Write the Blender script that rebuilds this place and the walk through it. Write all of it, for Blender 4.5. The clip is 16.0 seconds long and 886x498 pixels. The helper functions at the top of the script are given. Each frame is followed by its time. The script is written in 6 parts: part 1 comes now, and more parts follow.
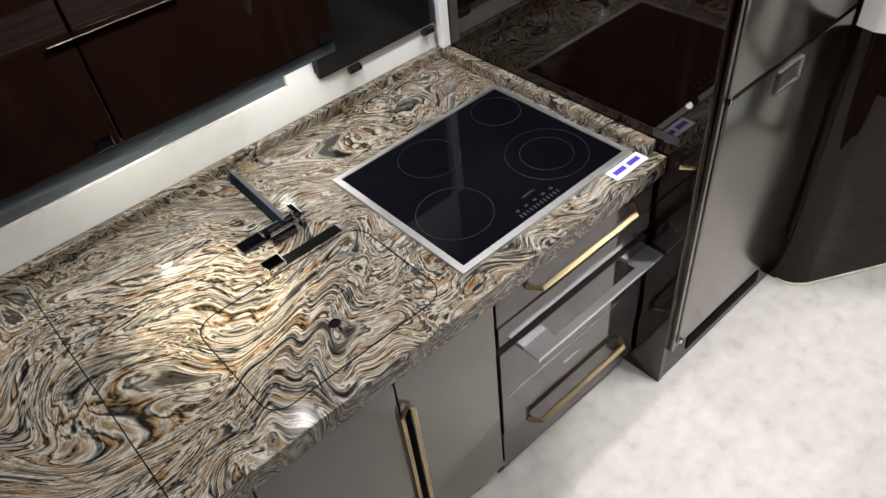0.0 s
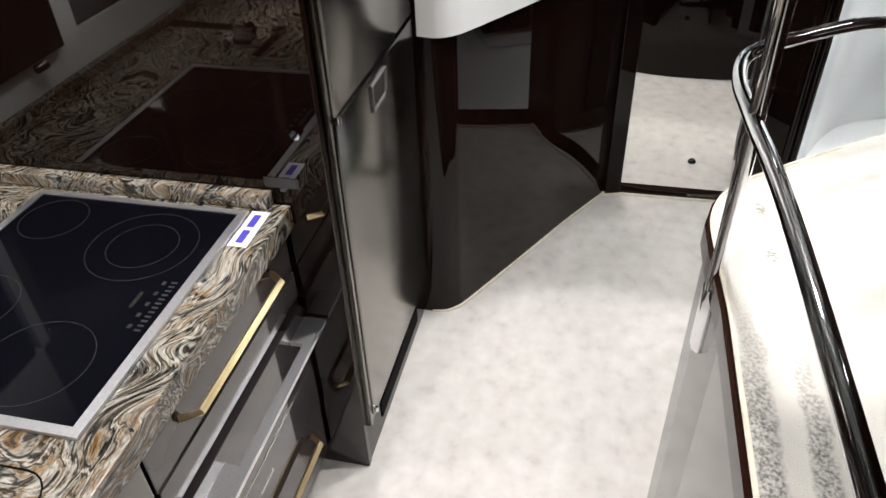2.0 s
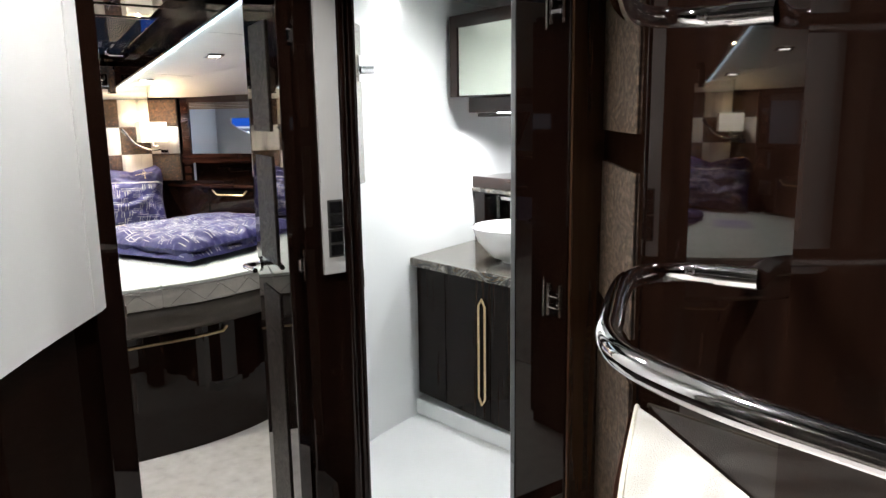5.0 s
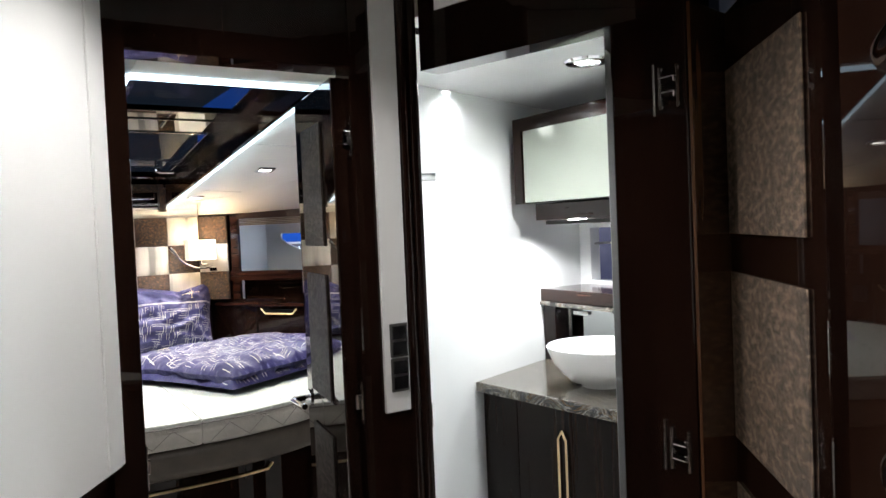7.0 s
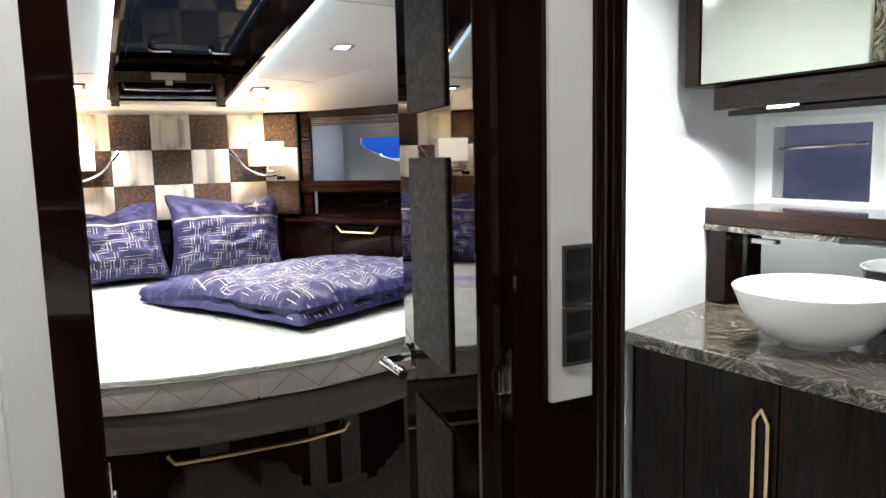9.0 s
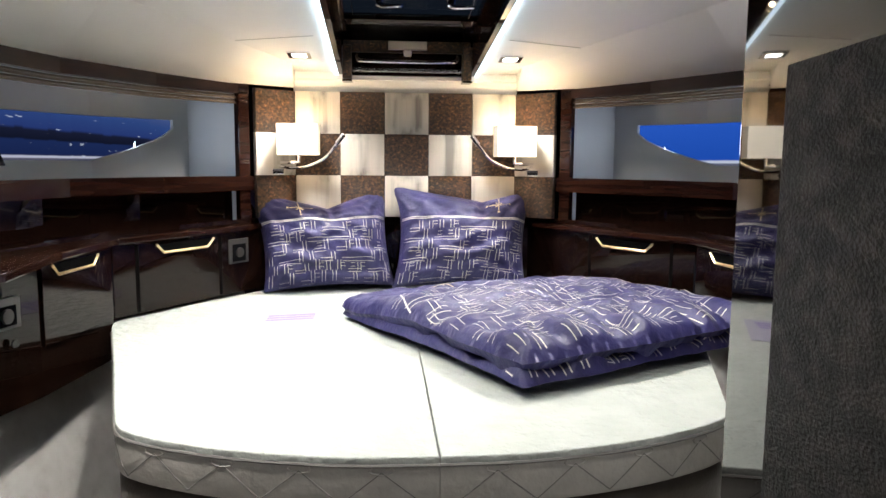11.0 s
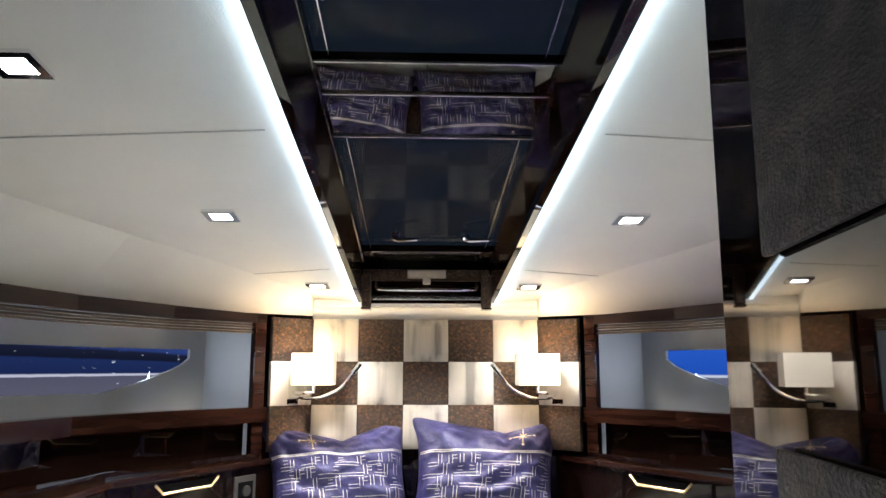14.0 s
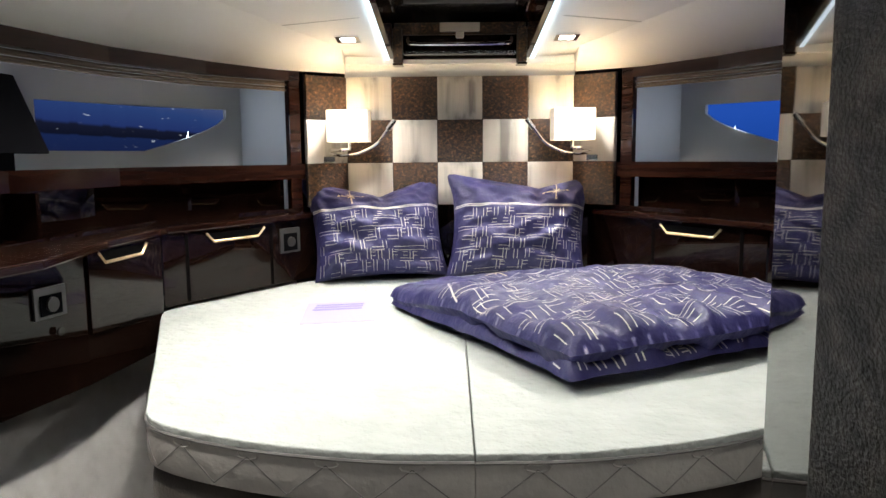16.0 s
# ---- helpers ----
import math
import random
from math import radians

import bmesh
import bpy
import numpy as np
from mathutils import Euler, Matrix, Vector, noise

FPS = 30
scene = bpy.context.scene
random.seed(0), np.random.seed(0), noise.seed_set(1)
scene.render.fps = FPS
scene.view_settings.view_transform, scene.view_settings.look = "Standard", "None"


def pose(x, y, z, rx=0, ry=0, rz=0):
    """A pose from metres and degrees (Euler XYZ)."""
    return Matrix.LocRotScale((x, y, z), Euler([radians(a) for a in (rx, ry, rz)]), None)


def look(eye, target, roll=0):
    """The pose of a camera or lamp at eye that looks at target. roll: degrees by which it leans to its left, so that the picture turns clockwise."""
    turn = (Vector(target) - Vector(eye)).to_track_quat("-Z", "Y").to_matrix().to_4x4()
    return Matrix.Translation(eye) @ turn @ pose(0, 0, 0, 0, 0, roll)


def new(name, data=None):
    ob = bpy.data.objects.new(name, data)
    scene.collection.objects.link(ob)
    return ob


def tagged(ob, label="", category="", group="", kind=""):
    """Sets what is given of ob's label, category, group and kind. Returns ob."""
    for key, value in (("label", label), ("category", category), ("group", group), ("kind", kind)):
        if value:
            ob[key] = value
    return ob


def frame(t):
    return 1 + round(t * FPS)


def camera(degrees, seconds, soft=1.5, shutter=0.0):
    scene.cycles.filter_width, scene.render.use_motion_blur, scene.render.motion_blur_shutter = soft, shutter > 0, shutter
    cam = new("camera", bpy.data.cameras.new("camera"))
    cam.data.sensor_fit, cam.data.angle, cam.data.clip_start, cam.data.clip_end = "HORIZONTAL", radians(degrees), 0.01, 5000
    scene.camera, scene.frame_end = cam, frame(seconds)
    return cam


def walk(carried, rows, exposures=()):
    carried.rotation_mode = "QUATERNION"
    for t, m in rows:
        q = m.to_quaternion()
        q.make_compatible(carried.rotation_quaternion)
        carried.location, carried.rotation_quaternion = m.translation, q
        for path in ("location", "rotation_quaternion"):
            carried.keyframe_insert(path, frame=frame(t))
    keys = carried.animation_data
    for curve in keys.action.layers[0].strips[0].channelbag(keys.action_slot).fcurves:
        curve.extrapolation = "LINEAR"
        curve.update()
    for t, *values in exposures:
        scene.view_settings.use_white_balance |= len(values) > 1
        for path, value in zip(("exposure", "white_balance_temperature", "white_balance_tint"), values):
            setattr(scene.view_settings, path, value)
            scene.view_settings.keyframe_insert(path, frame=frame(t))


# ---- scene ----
cam = camera(62.7, 16.0)
PATH = [
    (0, (0.572, 0.346, 2.118), (1.444, 1.498, 0.736), -7.2),
    (0.5, (0.618, 0.405, 2.077), (1.432, 1.585, 0.682), -3.8),
    (1, (0.67, 0.462, 1.944), (1.764, 1.541, 0.664), -3.1),
    (1.5, (0.686, 0.507, 1.889), (2.136, 1.167, 0.68), -2.5),
    (2, (0.742, 0.524, 1.803), (2.286, 0.905, 0.591), -2.3),
    (2.5, (0.852, 0.491, 1.673), (2.564, 0.736, 0.669), -3.9),
    (3, (0.999, 0.526, 1.588), (2.78, 0.572, 0.679), -3.5),
    (3.5, (1.251, 0.638, 1.456), (3.095, 0.207, 0.81), -3.7),
    (4, (1.476, 0.663, 1.454), (3.246, -0.104, 0.923), -2.6),
    (4.5, (1.597, 0.72, 1.458), (3.259, -0.283, 0.975), -1.0),
    (5, (1.697, 0.762, 1.471), (3.301, -0.376, 1.106), -0.9),
    (5.2, (1.707, 0.765, 1.474), (3.307, -0.399, 1.186), -1.3),
    (7.3, (2.098, 0.608, 1.46), (3.811, -0.424, 1.422), -3.0),
    (7.5, (2.164, 0.58, 1.44), (3.898, -0.415, 1.395), -3.3),
    (8, (2.372, 0.5, 1.398), (4.138, -0.434, 1.306), -3.7),
    (8.5, (2.639, 0.445, 1.386), (4.399, -0.492, 1.221), -3.2),
    (9, (2.784, 0.396, 1.356), (4.569, -0.471, 1.102), -1.4),
    (9.5, (2.951, 0.282, 1.345), (4.872, -0.201, 1.064), -1.7),
    (9.6, (2.997, 0.251, 1.338), (4.939, -0.145, 1.067), -1.3),
    (9.7, (3.056, 0.202, 1.326), (5.015, -0.101, 1.065), -0.9),
    (12, (3.686, 0.071, 1.3), (5.675, -0.033, 1.116), 0.4),
    (12.5, (3.69, 0.037, 1.335), (5.689, -0.011, 1.305), -0.0),
    (13, (3.673, 0.031, 1.368), (5.661, -0.012, 1.584), 0.0),
    (13.5, (3.661, 0.033, 1.39), (5.631, -0.025, 1.732), 0.1),
    (14, (3.658, 0.033, 1.383), (5.63, -0.034, 1.713), 0.1),
    (14.5, (3.653, 0.031, 1.347), (5.647, -0.018, 1.484), 0.2),
    (15, (3.653, 0.035, 1.313), (5.653, 0.006, 1.288), 0.3),
    (15.5, (3.657, 0.033, 1.283), (5.648, 0.027, 1.103), 0.3),
    (16, (3.665, 0.036, 1.27), (5.649, 0.061, 1.017), -0.5),
]
EXPOSURES = [(0.0, 0.05), (1.0, 0.08), (3.0, 0.2), (5.0, 0.22), (7.5, 0.18), (9.5, 0.22), (12.0, -0.36), (12.5, -0.26), (13.5, 0.02), (14.0, 0.02), (15.0, -0.15), (16.0, -0.40)]
walk(cam, [(t, look(eye, target, roll)) for t, eye, target, roll in PATH], EXPOSURES)

# ---- world, light and exposure ----
world = bpy.data.worlds.new("hall")
scene.world = world
world.use_nodes = True
world.node_tree.nodes["Background"].inputs[0].default_value = (0.05, 0.06, 0.09, 1)
world.node_tree.nodes["Background"].inputs[1].default_value = 0.3


def spot(name, x, y, z, watts, size=0.07, angle=125, colour=(1.0, 0.97, 0.92), target=None):
    d = bpy.data.lights.new(name, "SPOT")
    d.energy, d.spot_size, d.spot_blend, d.shadow_soft_size, d.color = watts, radians(angle), 0.7, size / 2, colour
    o = new(name, d)
    o.matrix_world = look((x, y, z), target or (x + 0.001, y, z - 1))
    return o


CEIL_A, CEIL_B = 1.804, 0.11


def cabin_ceiling(x):
    return CEIL_A - CEIL_B * (x - 5.557)


for lx, ly in ((5.557, 0.555), (5.557, -0.537), (6.377, 0.409), (6.377, -0.384), (4.79, 0.685), (4.65, -0.45)):
    spot("cabin_spot", lx, ly, cabin_ceiling(lx) - 0.03, 82 if lx < 4.8 and ly > 0 else (24 if lx < 4.8 else (58 if lx > 6 else 66)), colour=(1.0, 0.96, 0.90))
for lx, ly in ((4.45, -0.90), (3.82, -1.08)):
    spot("bath_spot", lx, ly, 1.97, 52, 0.07, 172, (0.97, 0.99, 1.0))
for lx, ly, w in ((1.10, 1.36, 60), (1.90, 1.37, 40), (2.55, 0.45, 125), (3.15, 0.20, 36)):
    spot("galley_spot", lx, ly, 2.27 if lx < 2.6 else 2.17, w, colour=(1.0, 0.97, 0.95))
# added unseen lamp whose narrow cone shapes the bright pool on the floor
spot("saloon_spot", 2.2, 0.30, 2.9, 165, 0.07, 35, (1.0, 0.955, 0.94), (2.05, 0.40, 0.0)).data.spot_blend = 0.22
spot("galley_spot", 0.86, 1.50, 2.27, 200, 0.07, 22, (1.0, 0.88, 0.66), (0.86, 1.58, 0.92)).data.spot_blend = 0.8
spot("under_cabinet_light", 4.44, -1.44, 1.44, 26, 0.05, 150, (0.97, 0.99, 1.0))
spot("saloon_spot", 1.35, 0.12, 2.85, 60, colour=(1.0, 0.97, 0.95))
spot("saloon_spot", 0.2, 0.9, 2.85, 40, colour=(1.0, 0.97, 0.95))


# added fill lamps, no fixture there; they brighten the white wall behind the worktop
for lx in (0.2, 0.9, 1.35):
    spot("under_cupboard_light", lx, 1.90, 1.29, 5, 0.05, 150, (1.0, 0.95, 0.88), (lx, 2.08, 0.95))

# ---- materials ----


def mat(name, colour=(0.5, 0.5, 0.5), rough=0.5, metal=0.0, coat=0.0, emit=None, power=0.0):
    m = bpy.data.materials.new(name)
    m.use_nodes = True
    b = m.node_tree.nodes["Principled BSDF"]
    b.inputs["Base Color"].default_value = (*colour, 1)
    b.inputs["Roughness"].default_value = rough
    b.inputs["Metallic"].default_value = metal
    b.inputs["Coat Weight"].default_value = coat
    b.inputs["Coat Roughness"].default_value = 0.03
    if emit:
        b.inputs["Emission Color"].default_value = (*emit, 1)
        b.inputs["Emission Strength"].default_value = power
    return m


def node(m, kind, **values):
    n = m.node_tree.nodes.new(kind)
    for k, v in values.items():
        n.inputs[k.replace("_", " ")].default_value = v
    return n


def wire(m, a, out, b, inp):
    m.node_tree.links.new(a.outputs[out], b.inputs[inp])


def mapped(m, scale=(1, 1, 1), turn=(0, 0, 0)):
    c, mp = node(m, "ShaderNodeTexCoord"), node(m, "ShaderNodeMapping")
    mp.inputs["Scale"].default_value = scale
    mp.inputs["Rotation"].default_value = [radians(a) for a in turn]
    wire(m, c, "Object", mp, "Vector")
    return mp


def ramp(m, stops):
    r = node(m, "ShaderNodeValToRGB")
    e = r.color_ramp.elements
    while len(e) < len(stops):
        e.new(0.5)
    for el, (p, c) in zip(e, stops):
        el.position, el.color = p, (*c, 1)
    return r


def textured(m, stops, scale=(1, 1, 1), noise_scale=8, detail=5, bump=0.0, bump_scale=60, distort=0.0, rough=None):
    """Colour from noise through a ramp, with fine relief."""
    b = m.node_tree.nodes["Principled BSDF"]
    mp = mapped(m, scale)
    n = node(m, "ShaderNodeTexNoise", Scale=noise_scale, Detail=detail, Distortion=distort)
    wire(m, mp, "Vector", n, "Vector")
    r = ramp(m, stops)
    wire(m, n, "Fac", r, "Fac")
    wire(m, r, "Color", b, "Base Color")
    if rough:
        mr = node(m, "ShaderNodeMapRange")
        mr.inputs["To Min"].default_value, mr.inputs["To Max"].default_value = rough
        wire(m, n, "Fac", mr, "Value")
        wire(m, mr, "Result", b, "Roughness")
    if bump:
        n2 = node(m, "ShaderNodeTexNoise", Scale=bump_scale, Detail=4)
        wire(m, mp, "Vector", n2, "Vector")
        bp = node(m, "ShaderNodeBump", Strength=bump, Distance=0.004)
        wire(m, n2, "Fac", bp, "Height")
        wire(m, bp, "Normal", b, "Normal")
    return m


WOOD = textured(mat("gloss_wood", rough=0.02), [(0.3, (0.0052, 0.0023, 0.0016)), (0.55, (0.0078, 0.0034, 0.0022)), (0.75, (0.0125, 0.0055, 0.0034))], (9, 9, 0.6), 4, 6, 0.0)
WOOD_RED = textured(mat("gloss_wood_red", rough=0.10), [(0.3, (0.009, 0.0032, 0.0023)), (0.6, (0.018, 0.0065, 0.004)), (0.8, (0.030, 0.011, 0.0065))], (1.2, 1.2, 14), 4, 6, 0.0)
TAUPE = textured(mat("taupe_lacquer", rough=0.13, coat=0.4), [(0.35, (0.050, 0.038, 0.036)), (0.65, (0.064, 0.049, 0.046))], (1, 1, 1), 3, 4)
OLIVE = textured(mat("taupe_mirror_lacquer", rough=0.06, coat=0.8), [(0.35, (0.10, 0.088, 0.068)), (0.65, (0.12, 0.105, 0.082))], (1, 1, 1), 3, 4)
BRASS = textured(mat("brushed_brass", rough=0.34, metal=1.0), [(0.3, (0.62, 0.46, 0.24)), (0.7, (0.78, 0.62, 0.38))], (1, 30, 30), 6, 3)
CHROME = mat("chrome", (0.86, 0.86, 0.88), 0.06, 1.0)
DARK_CHROME = mat("dark_chrome", (0.10, 0.10, 0.14), 0.12, 1.0)
STEEL = textured(mat("brushed_steel", rough=0.24, metal=1.0), [(0.3, (0.50, 0.49, 0.46)), (0.7, (0.58, 0.57, 0.54))], (60, 60, 1.0), 5, 3, rough=(0.18, 0.3))
FRIDGE = textured(mat("smoked_steel", rough=0.2, metal=1.0), [(0.3, (0.24, 0.225, 0.205)), (0.7, (0.29, 0.275, 0.25))], (70, 70, 0.8), 5, 3, rough=(0.13, 0.22))
HOB_GLASS = mat("black_glass", (0.003, 0.003, 0.005), 0.05)
RING = mat("grey_print", (0.028, 0.028, 0.031), 0.35)
HOB_STEEL = textured(mat("hob_steel", rough=0.42, metal=1.0), [(0.3, (0.70, 0.70, 0.72)), (0.7, (0.80, 0.80, 0.82))], (40, 40, 1), 5, 3)
WHITE = textured(mat("white_panel", rough=0.35), [(0.3, (0.76, 0.77, 0.76)), (0.7, (0.82, 0.83, 0.82))], (1, 1, 1), 2.5, 3, 0.05, 40)
WHITE_GLOSS = textured(mat("white_gloss", rough=0.12, coat=0.4), [(0.3, (0.78, 0.80, 0.80)), (0.7, (0.84, 0.85, 0.85))], (1, 1, 1), 2, 2)
HEADLINER = textured(mat("headliner", rough=0.75), [(0.3, (0.86, 0.84, 0.79)), (0.7, (0.90, 0.88, 0.83))], (1, 1, 1), 3, 4, 0.25, 300)
CARPET = textured(mat("carpet", rough=0.95), [(0.28, (0.47, 0.45, 0.43)), (0.42, (0.55, 0.53, 0.505)), (0.55, (0.585, 0.565, 0.54)), (0.72, (0.63, 0.61, 0.585))], (1, 1, 1), 16, 14, 1.0, 420)
CARPET_TRIM = textured(mat("carpet_binding", rough=0.9), [(0.3, (0.60, 0.56, 0.46)), (0.7, (0.72, 0.68, 0.57))], (1, 1, 1), 40, 3, 0.5, 300)
BLACK = mat("black_plastic", (0.006, 0.006, 0.0065), 0.2)
RUBBER = mat("dark_gap", (0.004, 0.004, 0.004), 0.8)
GREY_GLASS = mat("grey_glass", (0.06, 0.075, 0.085), 0.05, 0.0, 0.5)
MIRROR = mat("mirror", (0.50, 0.53, 0.465), 0.015, 1.0)
SMOKED_MIRROR = mat("smoked_mirror", (0.30, 0.31, 0.31), 0.02, 1.0)
CERAMIC = mat("ceramic", (0.84, 0.84, 0.83), 0.06, 0.0, 0.6)
GREY_HULL = textured(mat("hull_lining", rough=0.5), [(0.3, (0.50, 0.51, 0.515)), (0.7, (0.56, 0.57, 0.575))], (1, 1, 1), 3, 3, 0.1, 80)
SHADE = mat("lamp_shade", (0.85, 0.80, 0.70), 0.8, emit=(1.0, 0.82, 0.58), power=0.75)
LAMP_BULB = mat("lamp_bulb", (1, 1, 1), 0.3, emit=(1.0, 0.8, 0.55), power=3.0)
LED = mat("led_strip", (0.9, 0.95, 1.0), 0.5, emit=(0.62, 0.83, 1.0), power=3.8)
BULB = mat("bulb", (1, 1, 1), 0.3, emit=(1.0, 0.96, 0.9), power=22.0)
BULB_COOL = mat("bulb_cool", (1, 1, 1), 0.3, emit=(0.95, 0.98, 1.0), power=22.0)
MATTRESS = textured(mat("mattress_top", rough=0.85), [(0.3, (0.43, 0.46, 0.43)), (0.7, (0.50, 0.53, 0.50))], (1, 1, 1), 9, 4, 1.0, 30)
MATTRESS.node_tree.nodes["Bump"].inputs["Distance"].default_value = 0.012
MATTRESS_SIDE = textured(mat("mattress_side", rough=0.8), [(0.3, (0.40, 0.38, 0.35)), (0.7, (0.50, 0.48, 0.44))], (1, 1, 1), 12, 4, 0.6, 60)
BED_LEATHER = textured(mat("taupe_leather", rough=0.42), [(0.3, (0.050, 0.040, 0.032)), (0.7, (0.075, 0.062, 0.050))], (1, 1, 1), 14, 5, 0.4, 160)
BRONZE_TILE = textured(mat("bronze_leather", rough=0.38), [(0.36, (0.010, 0.0048, 0.0028)), (0.48, (0.034, 0.0148, 0.0062)), (0.60, (0.092, 0.042, 0.0165)), (0.72, (0.25, 0.128, 0.055))], (16, 16, 22), 5, 12, 1.0, 55, 0.9, rough=(0.55, 0.25))
CREAM_TILE = textured(mat("cream_leather", rough=0.38), [(0.34, (0.21, 0.19, 0.165)), (0.41, (0.39, 0.355, 0.30)), (0.5, (0.53, 0.48, 0.405)), (0.7, (0.61, 0.55, 0.47))], (11, 11, 0.7), 1.2, 5, 0.25, 30)
CROC = textured(mat("croc_leather", rough=0.5), [(0.34, (0.009, 0.0062, 0.005)), (0.5, (0.020, 0.0142, 0.0114)), (0.66, (0.052, 0.038, 0.030))], (16, 16, 30), 3.0, 8, 0.5, 22, 0.3, rough=(0.55, 0.3))
# same leather as CROC, with the stronger light on door_2 put into the colour
LIT_CROC = textured(mat("lit_croc_leather", rough=0.45), [(0.34, (0.030, 0.019, 0.012)), (0.5, (0.085, 0.056, 0.036)), (0.66, (0.24, 0.165, 0.11))], (16, 16, 30), 3.0, 8, 1.0, 40, 0.3, rough=(0.5, 0.25))
BLUE = textured(mat("navy_fabric", rough=0.46), [(0.3, (0.026, 0.024, 0.090)), (0.7, (0.038, 0.035, 0.125))], (1, 1, 1), 8, 5, 0.5, 18)
BLUE.node_tree.nodes["Bump"].inputs["Distance"].default_value = 0.03
PRINT = mat("silver_print", (0.60, 0.57, 0.52), 0.55)
GOLD_PRINT = mat("gold_print", (0.75, 0.62, 0.36), 0.5)
PAPER = mat("paper", (0.36, 0.34, 0.45), 0.6)
INK = mat("ink", (0.22, 0.18, 0.42), 0.6)
BLIND = textured(mat("pleated_blind", rough=0.8), [(0.3, (0.07, 0.050, 0.032)), (0.7, (0.14, 0.10, 0.066))], (1, 1, 40), 8, 3, 0.3, 80)
SWITCH_GREY = mat("switch_grey", (0.035, 0.032, 0.03), 0.35)
SCREEN = mat("screen_black", (0.005, 0.005, 0.006), 0.35)
PIPING = mat("grey_piping", (0.20, 0.19, 0.18), 0.8)
for _m, _v in ((SCREEN, 0.0), (RUBBER, 0.05), (HOB_GLASS, 0.15), (CROC, 0.2), (BLUE, 0.4), (WOOD_RED, 0.25)):
    _m.node_tree.nodes["Principled BSDF"].inputs["Specular IOR Level"].default_value = _v
SOCKET = mat("socket_grey", (0.07, 0.068, 0.066), 0.35, 0.5)
LABEL_WHITE = mat("label_white", (0.8, 0.8, 0.84), 0.5)
LABEL_BLUE = mat("label_blue", (0.06, 0.05, 0.45), 0.5)
HATCH_GLASS = mat("hatch_glass", (0.20, 0.23, 0.25), 0.01)
HATCH_GLASS.node_tree.nodes["Principled BSDF"].inputs["Transmission Weight"].default_value = 1.0
HATCH_GLASS.node_tree.nodes["Principled BSDF"].inputs["IOR"].default_value = 1.07
WOOD.node_tree.nodes["Principled BSDF"].inputs["Specular IOR Level"].default_value = 0.22
VANITY_WOOD = textured(mat("vanity_veneer", rough=0.08), [(0.3, (0.0035, 0.0022, 0.0016)), (0.55, (0.0075, 0.0040, 0.0026)), (0.72, (0.016, 0.0078, 0.0045))], (14, 14, 0.5), 4, 7)
VANITY_WOOD.node_tree.nodes["Principled BSDF"].inputs["Specular IOR Level"].default_value = 0.12
DOOR_BROWN = textured(mat("door_edge_brown", rough=0.12), [(0.3, (0.042, 0.019, 0.010)), (0.7, (0.070, 0.033, 0.017))], (9, 9, 0.6), 4, 6)
DOOR_WOOD = WOOD.copy()
DOOR_WOOD.name = "door_gloss_wood"
DOOR_WOOD.node_tree.nodes["Principled BSDF"].inputs["Specular IOR Level"].default_value = 0.6
SATIN_WOOD = textured(mat("satin_dark_wood", rough=0.38), [(0.3, (0.012, 0.0045, 0.003)), (0.7, (0.026, 0.010, 0.006))], (1.2, 1.2, 14), 4, 6)
SATIN_WOOD.node_tree.nodes["Principled BSDF"].inputs["Specular IOR Level"].default_value = 0.15
STRIP_GREY = textured(mat("light_grey_lacquer", rough=0.3), [(0.3, (0.50, 0.50, 0.485)), (0.7, (0.55, 0.55, 0.535))], (1, 1, 1), 2.5, 3)
SEAM = mat("seam_grey", (0.58, 0.565, 0.53), 0.8)
DECK = textured(mat("deck_carpet_pile", rough=0.95), [(0.30, (0.26, 0.25, 0.23)), (0.37, (0.56, 0.545, 0.50)), (0.6, (0.66, 0.645, 0.60))], (1, 1, 1), 6, 8, 1.0, 420)


